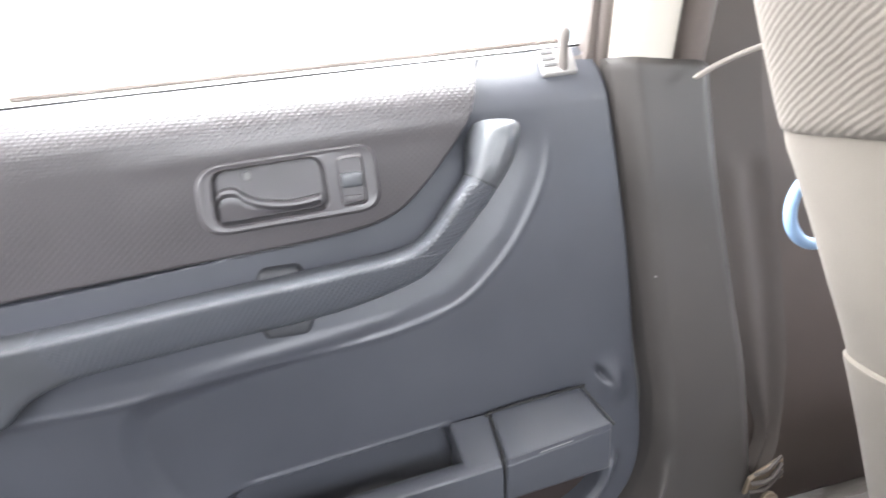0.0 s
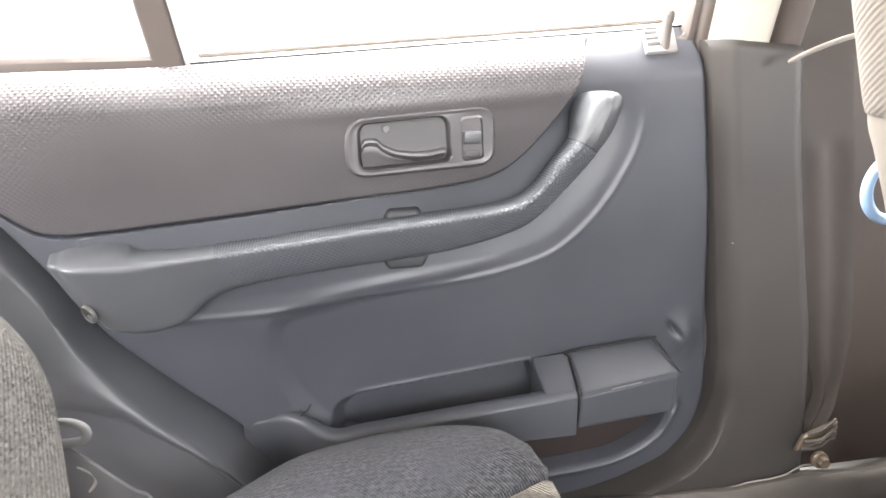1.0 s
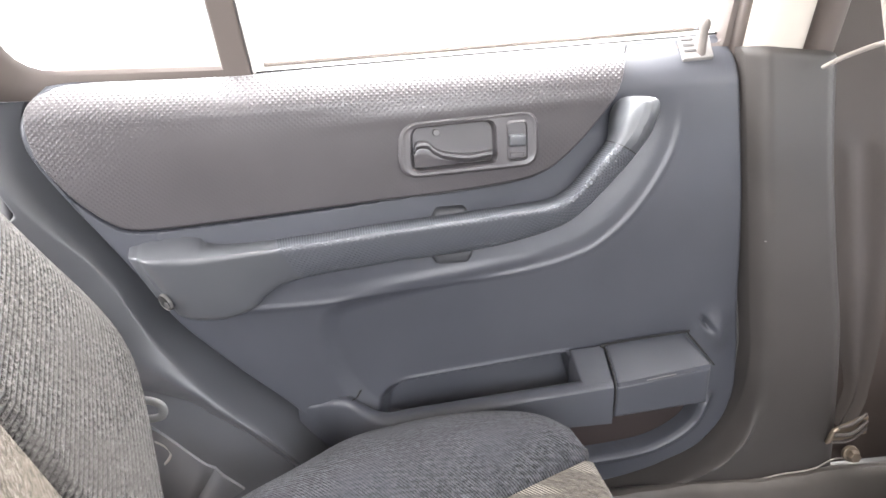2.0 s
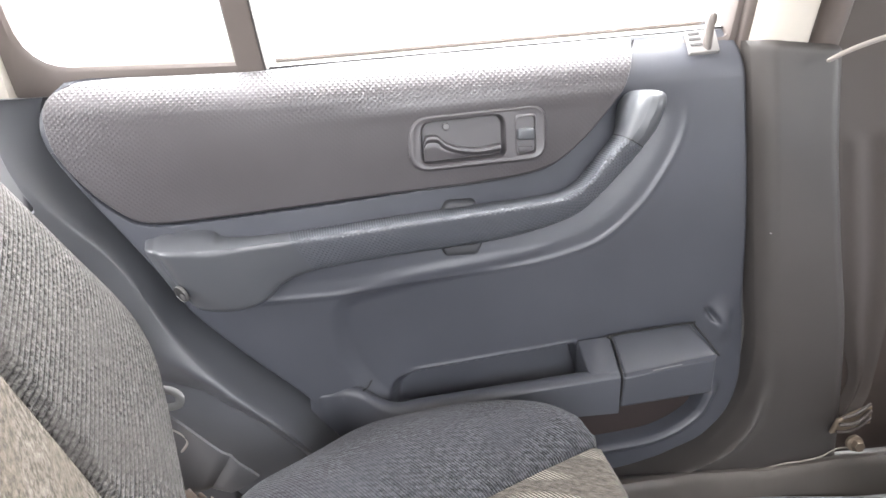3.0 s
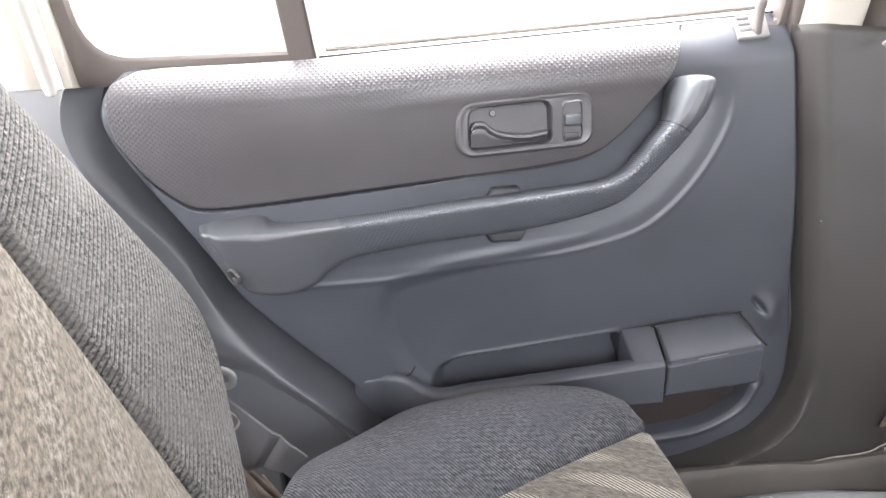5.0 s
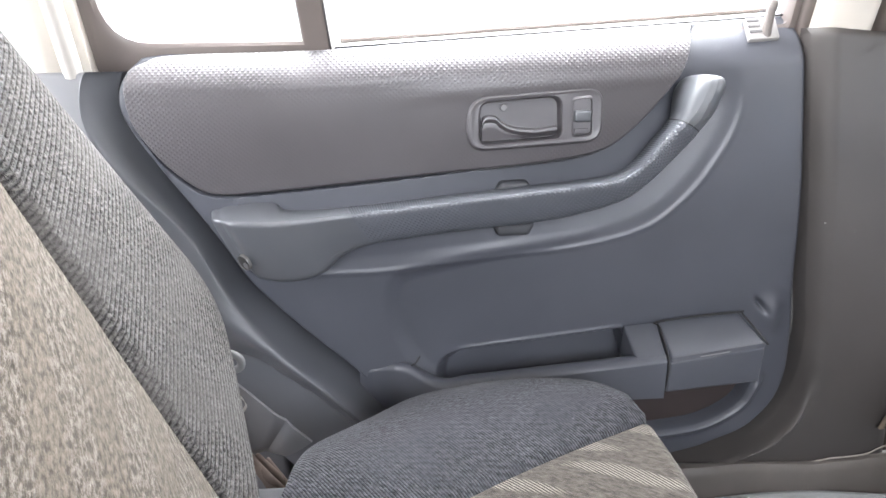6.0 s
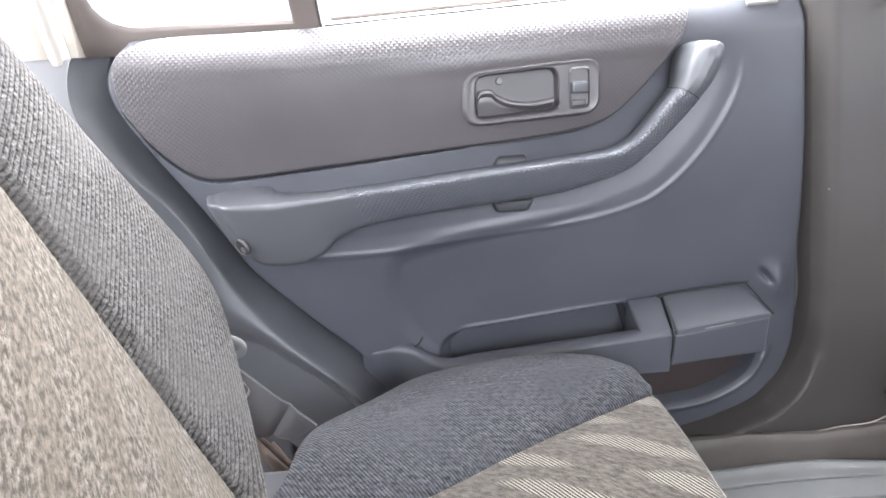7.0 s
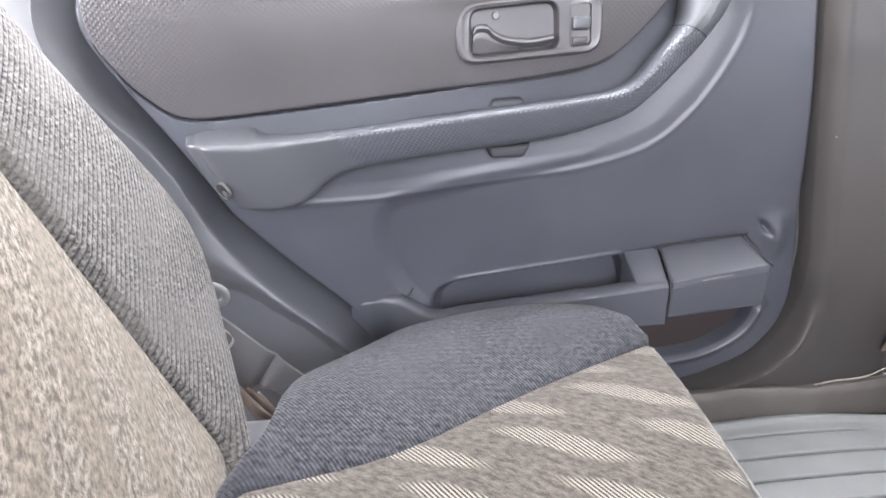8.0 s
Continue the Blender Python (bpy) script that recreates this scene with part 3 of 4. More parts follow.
def handle_piece(i0, i1, round_start=0.0, round_end=0.0, ring=150, steps=1, bead=0.0, pitch=0.0023):
    rows = np.array([handle_section(i, ring) for i in np.linspace(i0, i1, (i1 - i0) * steps + 1)])
    if bead:
        # moulded beads in staggered rows over the face
        along = np.gradient(rows, axis=0)
        across = np.roll(rows, -1, axis=1) - np.roll(rows, 1, axis=1)
        out = np.cross(along, across)
        out /= np.linalg.norm(out, axis=2)[..., None] + 1e-12
        if (out[len(out) // 2] * (rows[len(out) // 2] - rows[len(out) // 2].mean(0))).sum() < 0:
            out = -out
        run = np.cumsum(np.linalg.norm(np.diff(rows.mean(1), axis=0, prepend=rows[:1].mean(1)), axis=1))[:, None]
        girth = np.cumsum(np.linalg.norm(np.diff(rows, axis=1, prepend=rows[:, -1:]), axis=2), axis=1)
        push = np.maximum(np.cos(np.pi * run / pitch) * np.cos(np.pi * girth / pitch), 0) ** 0.7
        edge = sstep(0.0, 0.004, run) * sstep(0.0, 0.004, run[-1] - run)
        rows = rows + out * (bead * push * edge)[..., None]
    def cap(row, step, rounds):
        mid = row.mean(0)
        return [mid + (row - mid) * q + step * w for q, w in rounds]
    if round_start:
        step = (rows[0] - rows[2]).mean(0)
        rows = np.concatenate([np.array(cap(rows[0], step / np.linalg.norm(step) * round_start, ((0.985, 0.30), (0.955, 0.54), (0.91, 0.74), (0.84, 0.89), (0.72, 0.97), (0.4, 1.0))))[::-1], rows])
    if round_end:
        step = (rows[-1] - rows[-3]).mean(0)
        rows = np.concatenate([rows, np.array(cap(rows[-1], step / np.linalg.norm(step) * round_end, ((0.985, 0.25), (0.945, 0.47), (0.88, 0.67), (0.77, 0.84), (0.58, 0.95), (0.3, 1.0))))])
    return lattice(rows, True, True)


handle = part("pull_handle", handle_piece(0, 66, round_start=0.017), CAP, door, "smooth grey armrest end of the pull handle")
part("grip", handle_piece(66, 154, ring=190, steps=6, bead=0.0009, pitch=0.0028), GRIP, handle, "dotted grey grip")
part("front_cap", handle_piece(154, 176, round_end=0.020), CAP, handle, "smooth shiny grey handle cap")
part("cap_joint", sweep(np.vstack([handle_section(154.2, 40), handle_section(154.2, 40)[:1]]), 0.0006, 6), NEAR_BLACK, handle)
for zc, low, high in ((0.452, 0.024, 0.015), (0.400, 0.018, 0.026)):
    part("mounting_tab", block([(-0.298 - low, 0.696, zc - 0.010), (-0.296 + low, 0.696, zc - 0.010), (-0.294 + low, 0.73, zc - 0.010), (-0.300 - low, 0.73, zc - 0.010),
                                (-0.298 - high, 0.696, zc + 0.006), (-0.296 + high, 0.696, zc + 0.006), (-0.294 + high, 0.73, zc + 0.006), (-0.300 - high, 0.73, zc + 0.006)], 0.006, 4), TAB, handle, "grey bracket of the handle")


def disc_ring(center, normal, r0, r1, depth, seg=28):
    """A ring of outer radius r1 round a hole of radius r0, standing proud by depth."""
    q = Vector(normal).to_track_quat("Z", "Y").to_matrix()
    ang = np.linspace(0, 2 * np.pi, seg, endpoint=False)
    rows = []
    for r, h in ((r1, -depth), (r1, depth * 0.5), ((r0 + r1) / 2, depth), (r0, depth * 0.4), (r0, -depth)):
        rows.append([tuple(Vector(center) + q @ Vector((r * math.cos(a), r * math.sin(a), h))) for a in ang])
    return lattice(np.array(rows), True)


def disc(center, normal, r, depth, seg=24):
    q = Vector(normal).to_track_quat("Z", "Y").to_matrix()
    ang = np.linspace(0, 2 * np.pi, seg, endpoint=False)
    rows = [[tuple(Vector(center) + q @ Vector((rr * math.cos(a), rr * math.sin(a), h))) for a in ang] for rr, h in ((r, -depth), (r, depth * 0.6), (r * 0.85, depth))]
    return lattice(np.array(rows), True, True)


HOLE_AT, HOLE_DIR = (-0.6152, 0.6590, 0.3798), (-0.60, -0.76, -0.26)
# no recess here: a near-black disc carries the hole's shade
part("screw_hole_shade", disc(HOLE_AT, HOLE_DIR, 0.0090, 0.0016), NEAR_BLACK, handle, "near-black disc painted as the screw hole's shade")
# paler than the handle: the rim's highlight is put into its colour
part("hole_rim", disc_ring(HOLE_AT, HOLE_DIR, 0.0090, 0.0102, 0.0018), RIM, handle, "rim of the screw hole, its highlight painted paler")
part("hole_screw", disc((HOLE_AT[0] + 0.0020, HOLE_AT[1] - 0.0030, HOLE_AT[2] - 0.0030), HOLE_DIR, 0.0042, 0.0006), SCREW, handle, "recessed metal screw")

# inner door handle in its bezel
face_y = 0.679


def bezel_mesh():
    out = rounded([(-0.356, 0.497), (-0.199, 0.506), (-0.201, 0.567), (-0.355, 0.5575)], [0.024, 0.020, 0.020, 0.024])
    lip = rounded([(-0.349, 0.502), (-0.205, 0.5105), (-0.207, 0.5625), (-0.348, 0.5535)], [0.019, 0.015, 0.015, 0.019])
    cup = rounded([(-0.342, 0.505), (-0.2465, 0.5112), (-0.2485, 0.5585), (-0.341, 0.5520)], [0.012, 0.009, 0.014, 0.012])
    rows = [(out, 0.006), (out, 0.0016), (out + (lip - out) * 0.25, -0.0006), (out + (lip - out) * 0.55, -0.0015), (out + (lip - out) * 0.85, -0.0010), (lip + (lip.mean(0) - lip) * 0.02, -0.0004), (cup + (cup - cup.mean(0)) * 0.03, -0.0010), (cup, 0.0004), (cup * 1.0, 0.0090), (cup + (cup.mean(0) - cup) * 0.05, 0.0138), (cup + (cup.mean(0) - cup) * 0.9, 0.0145)]
    P = np.array([[(q[0], face_y + dy, q[1]) for q in loop] for loop, dy in rows])
    return lattice(P, True, "end")


bezel = part("handle_bezel", bezel_mesh(), BEZEL, door, "rounded grey plastic bezel")


def lever_mesh():
    """A leaning plate with a thick rolled upper edge."""
    top = evenly([(-0.3385, 0.531), (-0.3345, 0.5365), (-0.3235, 0.5365), (-0.3165, 0.5305), (-0.303, 0.5245), (-0.278, 0.5215), (-0.253, 0.5245)], 8)
    rows = []
    for x, z in top:
        low = 0.5085 + 0.064 * (x + 0.338)
        prof = [(0.0, 0.006), (0.0008, 0.001), (-0.0012, -0.0022), (-0.0035, -0.0024), (-0.0062, 0.0005), (-0.008, 0.0042)]
        row = [(x, face_y + y, z + dz) for dz, y in prof]
        for k in np.linspace(0.2, 1, 6):
            row.append((x, face_y + 0.0030 + 0.0028 * k, z - 0.008 + (low - z + 0.008) * k))
        row.append((x, face_y + 0.011, low))
        rows.append(row)
    return lattice(skirted(np.array(rows), (0, 0.006, 0)))


part("lever", lever_mesh(), BEZEL, bezel, "grey pull lever")
part("screw_cap", disc((-0.3125, face_y + 0.0125, 0.5455), (0, -1, 0), 0.0040, 0.0025), SCREW, bezel, "small dull metal screw")
slot = rounded([(-0.2345, 0.5135), (-0.2135, 0.515), (-0.215, 0.5555), (-0.236, 0.554)], [0.005] * 4)
rows = [(slot + (slot - slot.mean(0)) * 0.12, -0.0022), (slot, -0.0045), (slot + (slot.mean(0) - slot) * 0.08, 0.008), (slot + (slot.mean(0) - slot) * 0.9, 0.009)]
part("lock_slide", lattice(np.array([[(q[0], face_y + dy, q[1]) for q in loop] for loop, dy in rows]), True, "end"), BEZEL, bezel, "recessed lock slot")
part("lock_tab", box(-0.2330, -0.2165, face_y - 0.002, face_y + 0.010, 0.5150, 0.5215, 0.0015), BEZEL, bezel)
part("lock_button", box(-0.2345, -0.2155, face_y - 0.0085, face_y + 0.009, 0.5290, 0.5415, 0.0028), CAP, bezel, "grey sliding lock button")

BIN_TOP = table([(-0.500, 0.2080), (-0.460, 0.2110), (-0.437, 0.2140), (-0.426, 0.2135), (-0.415, 0.2095), (-0.400, 0.2060), (-0.385, 0.2060), (-0.360, 0.2110), (-0.306, 0.2157), (-0.1035, 0.2325)])


def bin_front():
    """The bin's front wall: it grows out of the panel at its rear end and has a broad lip."""
    nx, nz = 170, 50
    u, v = np.linspace(0, 1, nx)[:, None], np.linspace(0, 1, nz)[None, :]
    X = -0.4985 + (0.4985 - 0.1035) * u + 0 * v
    top = BIN_TOP(X)
    foot = 0.03 + 0.146 * sstep(-0.27, -0.215, X)
    Z = foot + (top - foot) * v
    Y = 0.7145 - 0.0545 * sstep(-0.475, -0.368, X) - 0.0025 * sstep(-0.498, -0.480, X) + 0.006 * np.clip(1 - (top - Z) / 0.006, 0, 1) ** 2 + 0.10 * (0.21 - Z) * sstep(0.21, 0.1, Z) * 0.3
    P = np.stack([X, Y, Z], 2)
    last = P[:, -1:]
    lip = np.concatenate([last + np.array((0, y, z)) for y, z in ((0.003, 0.0012), (0.007, 0.0014), (0.013, 0.0008), (0.016, -0.002), (0.017, -0.02))], 1)
    return lattice(skirted(np.concatenate([P, lip], 1), (0, 0.007, 0)))


part("bin_shoulder", block([(-0.1405, 0.662, 0.178), (-0.1025, 0.662, 0.180), (-0.0990, 0.72, 0.180), (-0.1430, 0.72, 0.178),
                            (-0.1405, 0.6605, 0.2275), (-0.1025, 0.6600, 0.2305), (-0.0990, 0.712, 0.2595), (-0.1430, 0.714, 0.2555)], 0.003), PLASTIC, door)
part("door_bin", bin_front(), PLASTIC, door, "blue-grey door bin with an open slot", sharp=60)
# near-black tube paints the crease's shade along the fold
part("panel_fold", sweep(curve([(-0.4285, 0.7005, 0.2155), (-0.4225, 0.7030, 0.2180), (-0.4165, 0.7070, 0.2255)], 16), [0.0010] * 15 + [0.0005], 8), NEAR_BLACK, door)
# dark brown sheet added behind the opening to darken the cavity
part("bin_sheet", box(-0.25, 0.058, 0.734, 0.742, 0.05, 0.170, 0.002), BIN_SHEET, door, "dark brown sheet added to darken the lower bin")

# ashtray box at the front of the door bin
tray = part("ashtray", block([(-0.0995, 0.662, 0.181), (0.024, 0.662, 0.191), (0.030, 0.76, 0.191), (-0.0995, 0.76, 0.181),
                              (-0.0985, 0.6605, 0.2255), (0.0245, 0.6605, 0.2425), (0.030, 0.76, 0.2425), (-0.0985, 0.76, 0.2255)], 0.004), PLASTIC, door, "grey ashtray box")
part("lid", block([(-0.0985, 0.6585, 0.2275), (0.0245, 0.6585, 0.2445), (0.034, 0.74, 0.232), (-0.094, 0.74, 0.222),
                   (-0.0985, 0.6590, 0.2310), (0.0235, 0.6590, 0.2480), (0.0105, 0.712, 0.2695), (-0.0955, 0.714, 0.2595)], 0.0045, 4), PLASTIC, tray, "sloping grey ashtray lid")
part("lid_mark", block([(-0.062, 0.6575, 0.2325), (-0.022, 0.6575, 0.2380), (-0.022, 0.664, 0.2380), (-0.062, 0.664, 0.2325),
                        (-0.062, 0.6615, 0.2375), (-0.022, 0.6615, 0.2430), (-0.022, 0.668, 0.2430), (-0.062, 0.668, 0.2375)], 0.001, 1), PLASTIC_LIGHT, tray, "worn moulded mark")
GROOVE = np.array([(-0.1012, 0.6635, 0.180), (-0.1005, 0.6600, 0.2275), (-0.0985, 0.700, 0.2565), (-0.0965, 0.7085, 0.2610), (0.0085, 0.7060, 0.2715), (0.0135, 0.7020, 0.2700), (0.0270, 0.660, 0.2460)])
# no cut gap: a near-black tube paints its shade round the lid
part("lid_groove", sweep(curve(GROOVE, 60), 0.0013, 8), NEAR_BLACK, tray, "near-black strip painted as the gap's shade round the lid")

# lock knob and its base
PALE = material("pale_pinkish_plastic", (0.20, 0.19, 0.185), 0.45)
PIN = material("worn_knob_plastic", (0.085, 0.072, 0.066), 0.5)
lock = part("lock_base", block([(-0.023, 0.7145, 0.6105), (0.014, 0.7145, 0.6125), (0.0155, 0.7335, 0.6375), (-0.0215, 0.7335, 0.6355),
                                (-0.023, 0.7095, 0.6150), (0.014, 0.7095, 0.6170), (0.0155, 0.7285, 0.6420), (-0.0215, 0.7285, 0.6400)], 0.0022), PALE, door, "pale grey lock base with slots")
for k in range(3):
    y, z = 0.7095 + 0.019 * (0.28 + 0.25 * k), 0.6155 + 0.025 * (0.28 + 0.25 * k)
    part("base_slot", block([(-0.0205, y, z), (-0.006, y, z + 0.0008), (-0.006, y + 0.002, z + 0.0034), (-0.0205, y + 0.002, z + 0.0026),
                             (-0.0205, y - 0.0005, z + 0.0005), (-0.006, y - 0.0005, z + 0.0013), (-0.006, y + 0.0015, z + 0.0039), (-0.0205, y + 0.0015, z + 0.0031)], 0), RUBBER, lock)
part("lock_knob", sweep([(0.0, 0.716, 0.617), (0.0005, 0.7155, 0.632), (0.001, 0.7145, 0.643), (0.0015, 0.714, 0.651), (0.002, 0.714, 0.656)], [0.0055, 0.0052, 0.005, 0.0062, 0.0055], 14), PIN, lock, "worn pinkish grey lock knob")

# window surround
part("quarter_frame", ring_frame(rounded([(-0.5365, 0.6215), (-0.756, 0.6215), (-0.744, 1.0), (-0.565, 1.0)], [0.004, 0.05, 0.03, 0.01]),
                                 rounded([(-0.527, 0.595), (-0.780, 0.585), (-0.768, 1.035), (-0.556, 1.035)], [0.004, 0.012, 0.03, 0.01]), window_face, 0.03), FRAME, door, "brown-grey quarter window frame")
part("window_frame", ring_frame(rounded([(0.029, 0.6325), (-0.513, 0.6070), (-0.543, 1.0), (0.010, 1.0)], [0.006, 0.004, 0.02, 0.03]),
                                rounded([(0.044, 0.60), (-0.525, 0.597), (-0.550, 1.035), (0.03, 1.035)], [0.004, 0.004, 0.02, 0.03]), lambda x, z: window_face(x, z) + 0.004, 0.03), FRAME, door, "brown-grey window frame")
part("division_bar", block([(-0.5385, 0.7265, 0.606), (-0.5085, 0.7265, 0.608), (-0.5085, 0.76, 0.608), (-0.5385, 0.76, 0.606),
                            (-0.563, 0.590, 1.01), (-0.538, 0.590, 1.01), (-0.538, 0.63, 1.01), (-0.563, 0.63, 1.01)], 0.004), FRAME, door, "brown-grey upright between the panes")


def rail(x0, x1, dz, y, r, n=40):
    xs = np.linspace(x0, x1, n)
    return sweep(np.stack([xs, np.full(n, y), belt(xs) + dz], 1), r, 10)


part("glass_run", sweep([(-0.5080, 0.7275, 0.612), (-0.5375, 0.591, 1.01)], 0.0013, 8), RUBBER, door, "dark edge of the glass run")
part("belt_moulding", rail(-0.505, 0.030, 0.0016, 0.7350, 0.0011), NEAR_BLACK, door, "thin dark window weatherstrip")
part("belt_moulding", rail(-0.498, 0.026, 0.0098, 0.7530, 0.0030), DOOR_BROWN, door, "thin brown outer weatherstrip")
part("belt_moulding", rail(-0.505, 0.028, 0.0005, 0.7430, 0.0052), WHITE_PART, door, "pale inner glass run")


def pane(x0, x1, z0, z1, shift):
    y0, y1 = window_face(0, z0) + shift, window_face(0, z1) + shift
    return block([(x0, y0, z0), (x1, y0, z0), (x1, y0 + 0.004, z0), (x0, y0 + 0.004, z0), (x0, y1, z1), (x1, y1, z1), (x1, y1 + 0.004, z1), (x0, y1 + 0.004, z1)], 0)


for x0, x1, name in ((-0.755, -0.52, "quarter_pane"), (-0.53, 0.015, "window_pane")):
    g = part(name, pane(x0, x1, 0.61, 1.01, 0.016), GLASS, door, "clear glass")
    g.visible_shadow = False

# ---------------- pillars and arch ----------------
pillar = thing("pillar_cover", (0.12, 0.69, 0.03), "grey lower pillar cover below a cream upper cover", "car cover")
PILLAR_FRONT = table([(0.03, 0.250), (0.12, 0.242), (0.26, 0.225), (0.37, 0.201), (0.483, 0.178), (0.57, 0.164), (0.64, 0.156)])


def pillar_cover():
    nz, nx = 150, 90
    v, u = np.linspace(0, 1, nz)[:, None], np.linspace(0, 1, nx)[None, :]
    Z = 0.030 + v * (0.627 - 0.030) + 0 * u
    left, right = FRONT_EDGE(Z) + 0.001 - 0.004 * sstep(0.27, 0.19, Z), PILLAR_FRONT(Z)
    X = left + (right - left) * u
    Z = Z - 0.007 * v * sstep(0.0, 0.9, u)
    a, b = X - left, right - X
    Y = 0.679 + 0.018 * np.clip(1 - a / 0.026, 0, 1) ** 2 + 0.016 * np.clip(1 - b / 0.024, 0, 1) ** 2
    ridge = np.exp(-((a - 0.011) / 0.0068) ** 2) * sstep(0.19, 0.10, Z)
    Y = Y + 0.014 * np.exp(-(a / 0.016) ** 2) * sstep(0.22, 0.12, Z) - 0.018 * ridge + 0.003 * sstep(0.2, 0.62, Z) + 0.007 * np.clip((v - 0.985) / 0.015, 0, 1) ** 2
    return lattice(skirted(np.stack([X, Y, Z], 2), (0, 0.03, 0)))


part("lower_cover", pillar_cover(), PILLAR, pillar, "smooth dark grey lower cover")


def upper_cover():
    v, u = np.linspace(0, 1, 40)[:, None], np.linspace(0, 1, 40)[None, :]
    Z = 0.600 + v * 0.46 + 0 * u
    X = 0.050 + 0.068 * u - 0.06 * (Z - 0.62)
    Y = 0.706 - 0.016 * np.sin(np.pi * np.clip(u, 0, 1)) ** 0.6 - 0.34 * (Z - 0.62)
    return lattice(skirted(np.stack([X, Y, Z], 2), (0, 0.03, 0)))


part("upper_cover", upper_cover(), CREAM, pillar, "cream upper cover")
part("door_seal", sweep(np.stack([np.linspace(0.049, 0.026, 30), np.linspace(0.731, 0.590, 30), np.linspace(0.605, 1.03, 30)], 1), 0.009, 12), FRAME, pillar, "soft brown-grey door seal")
part("door_seal", sweep(np.stack([np.linspace(0.063, 0.041, 30), np.linspace(0.715, 0.570, 30), np.linspace(0.600, 1.03, 30)], 1), 0.010, 12), FRAME, pillar, "soft brown-grey door seal")
part("front_seal", sweep(np.stack([np.linspace(0.140, 0.112, 30), np.linspace(0.716, 0.570, 30), np.linspace(0.59, 1.03, 30)], 1), 0.017, 12), FRAME, pillar, "brown-grey front door seal")
zz = np.linspace(0.20, 0.615, 60)
# dark tube added deep in the front gap to stand for its shade
part("gap_shade", sweep(np.stack([FRONT_EDGE(zz) + 0.0015, np.full(60, 0.7270), zz], 1), 0.006, 10), RUBBER, pillar, "dark tube added as shade in the door gap")

part("scuff", disc((0.0875, 0.6795, 0.399), (0, -1, 0), 0.0009, 0.001, 8), PALE, pillar, "tiny white paint speck")
part("jamb", box(-0.05, 0.16, 0.745, 0.77, -0.02, 0.63, 0.002), PLASTIC_DARK, pillar)

LINER = material("liner_plastic", (0.105, 0.105, 0.11), 0.45, vary=0.12, grain=1200, bump=0.2)
HOOK = material("dull_hook_metal", (0.20, 0.20, 0.20), 0.5, metal=0.2)
BLACK_SHEET = material("glossy_brown_sheet", (0.09, 0.07, 0.06), 0.22, vary=0.3, patch=40)
arch = thing("wheel_arch_cover", (-0.72, 0.69, 0.0), "dark grey plastic trim over the rear wheel arch", "car trim")


def arch_cover():
    """A rounded edge along the door opening that runs back behind the seat."""
    n, m = 140, 60
    z = np.linspace(0.02, 0.592, n)
    x = REAR_EDGE(z)
    dx, dz = np.gradient(x), np.gradient(z)
    ln = np.hypot(dx, dz)
    nx, nz = -dz / ln, dx / ln
    t = np.linspace(0, 1, m)[None, :]
    low = sstep(0.46, 0.24, z)[:, None]
    width = np.interp(z, [0.20, 0.38, 0.50, 0.60], [0.15, 0.15, 0.045, 0.026])[:, None]
    ridge = np.interp(z, [0.15, 0.217, 0.278, 0.31, 0.35, 0.42, 0.55], [0.019, 0.020, 0.023, 0.031, 0.045, 0.075, 0.10])[:, None]
    s = width * t
    X = x[:, None] + nx[:, None] * (0.003 + s)
    Z = np.minimum(z[:, None] + nz[:, None] * (0.003 + s), 0.592)
    deep = sstep(0.52, 0.40, z)[:, None]
    Y = 0.714 + 0.038 * deep - (0.038 + 0.026 * deep) * sstep(-0.004, 0.028 - 0.010 * deep, s) - 0.016 * sstep(0.015, 0.09, s) * (1 - low) + 0.02 * sstep(width * 0.75, width, s) * (z[:, None] > 0.5)
    q = np.minimum(s / ridge, 2.5)
    Y = Y - 0.028 * low * (1.17 - np.sqrt((q - 1) ** 2 + 0.03))
    return lattice(skirted(np.stack([X, Y, Z], 2), (0, 0.03, 0)))


ARCH = material("arch_plastic", (0.069, 0.071, 0.079), 0.42, vary=0.10, grain=1400, bump=0.22)
part("edge_cover", arch_cover(), ARCH, arch, "smooth blue-grey rounded edge cover")
zz = np.linspace(0.05, 0.60, 70)
# dark tube added behind the rear gap, where only shade is seen
part("gap_shade", sweep(np.stack([REAR_EDGE(zz) - 0.002, np.full(70, 0.748), zz], 1), 0.005, 10), PLASTIC_DARK, arch, "dark tube added as shade in the door gap")


def flap():
    """A loose grey liner at the foot of the arch, bent at its lower edge."""
    n, m = 40, 40
    v, u = np.linspace(0, 1, n)[:, None], np.linspace(0, 1, m)[None, :]
    X = -0.70 + 0.152 * u - 0.040 * (1 - v) * u
    top = 0.318 - 0.134 * u - 0.014 * u ** 4
    Z = 0.150 + (top - 0.150) * v
    Y = 0.603 + 0.004 * u + 0.012 * np.clip(1 - v / 0.25, 0, 1) ** 2 + 0.003 * np.sin(u * 9 + v * 4) + 0.004 * np.exp(-((u - 0.82) / 0.03) ** 2)
    return lattice(skirted(np.stack([X, Y, Z], 2), (0, 0.004, 0)))


part("liner", flap(), LINER, arch, "bent light grey liner")
part("wheel_house", box(-0.86, -0.60, 0.700, 0.74, 0.0, 0.26, 0.01), PLASTIC_DARK, arch, "dark wheel housing")
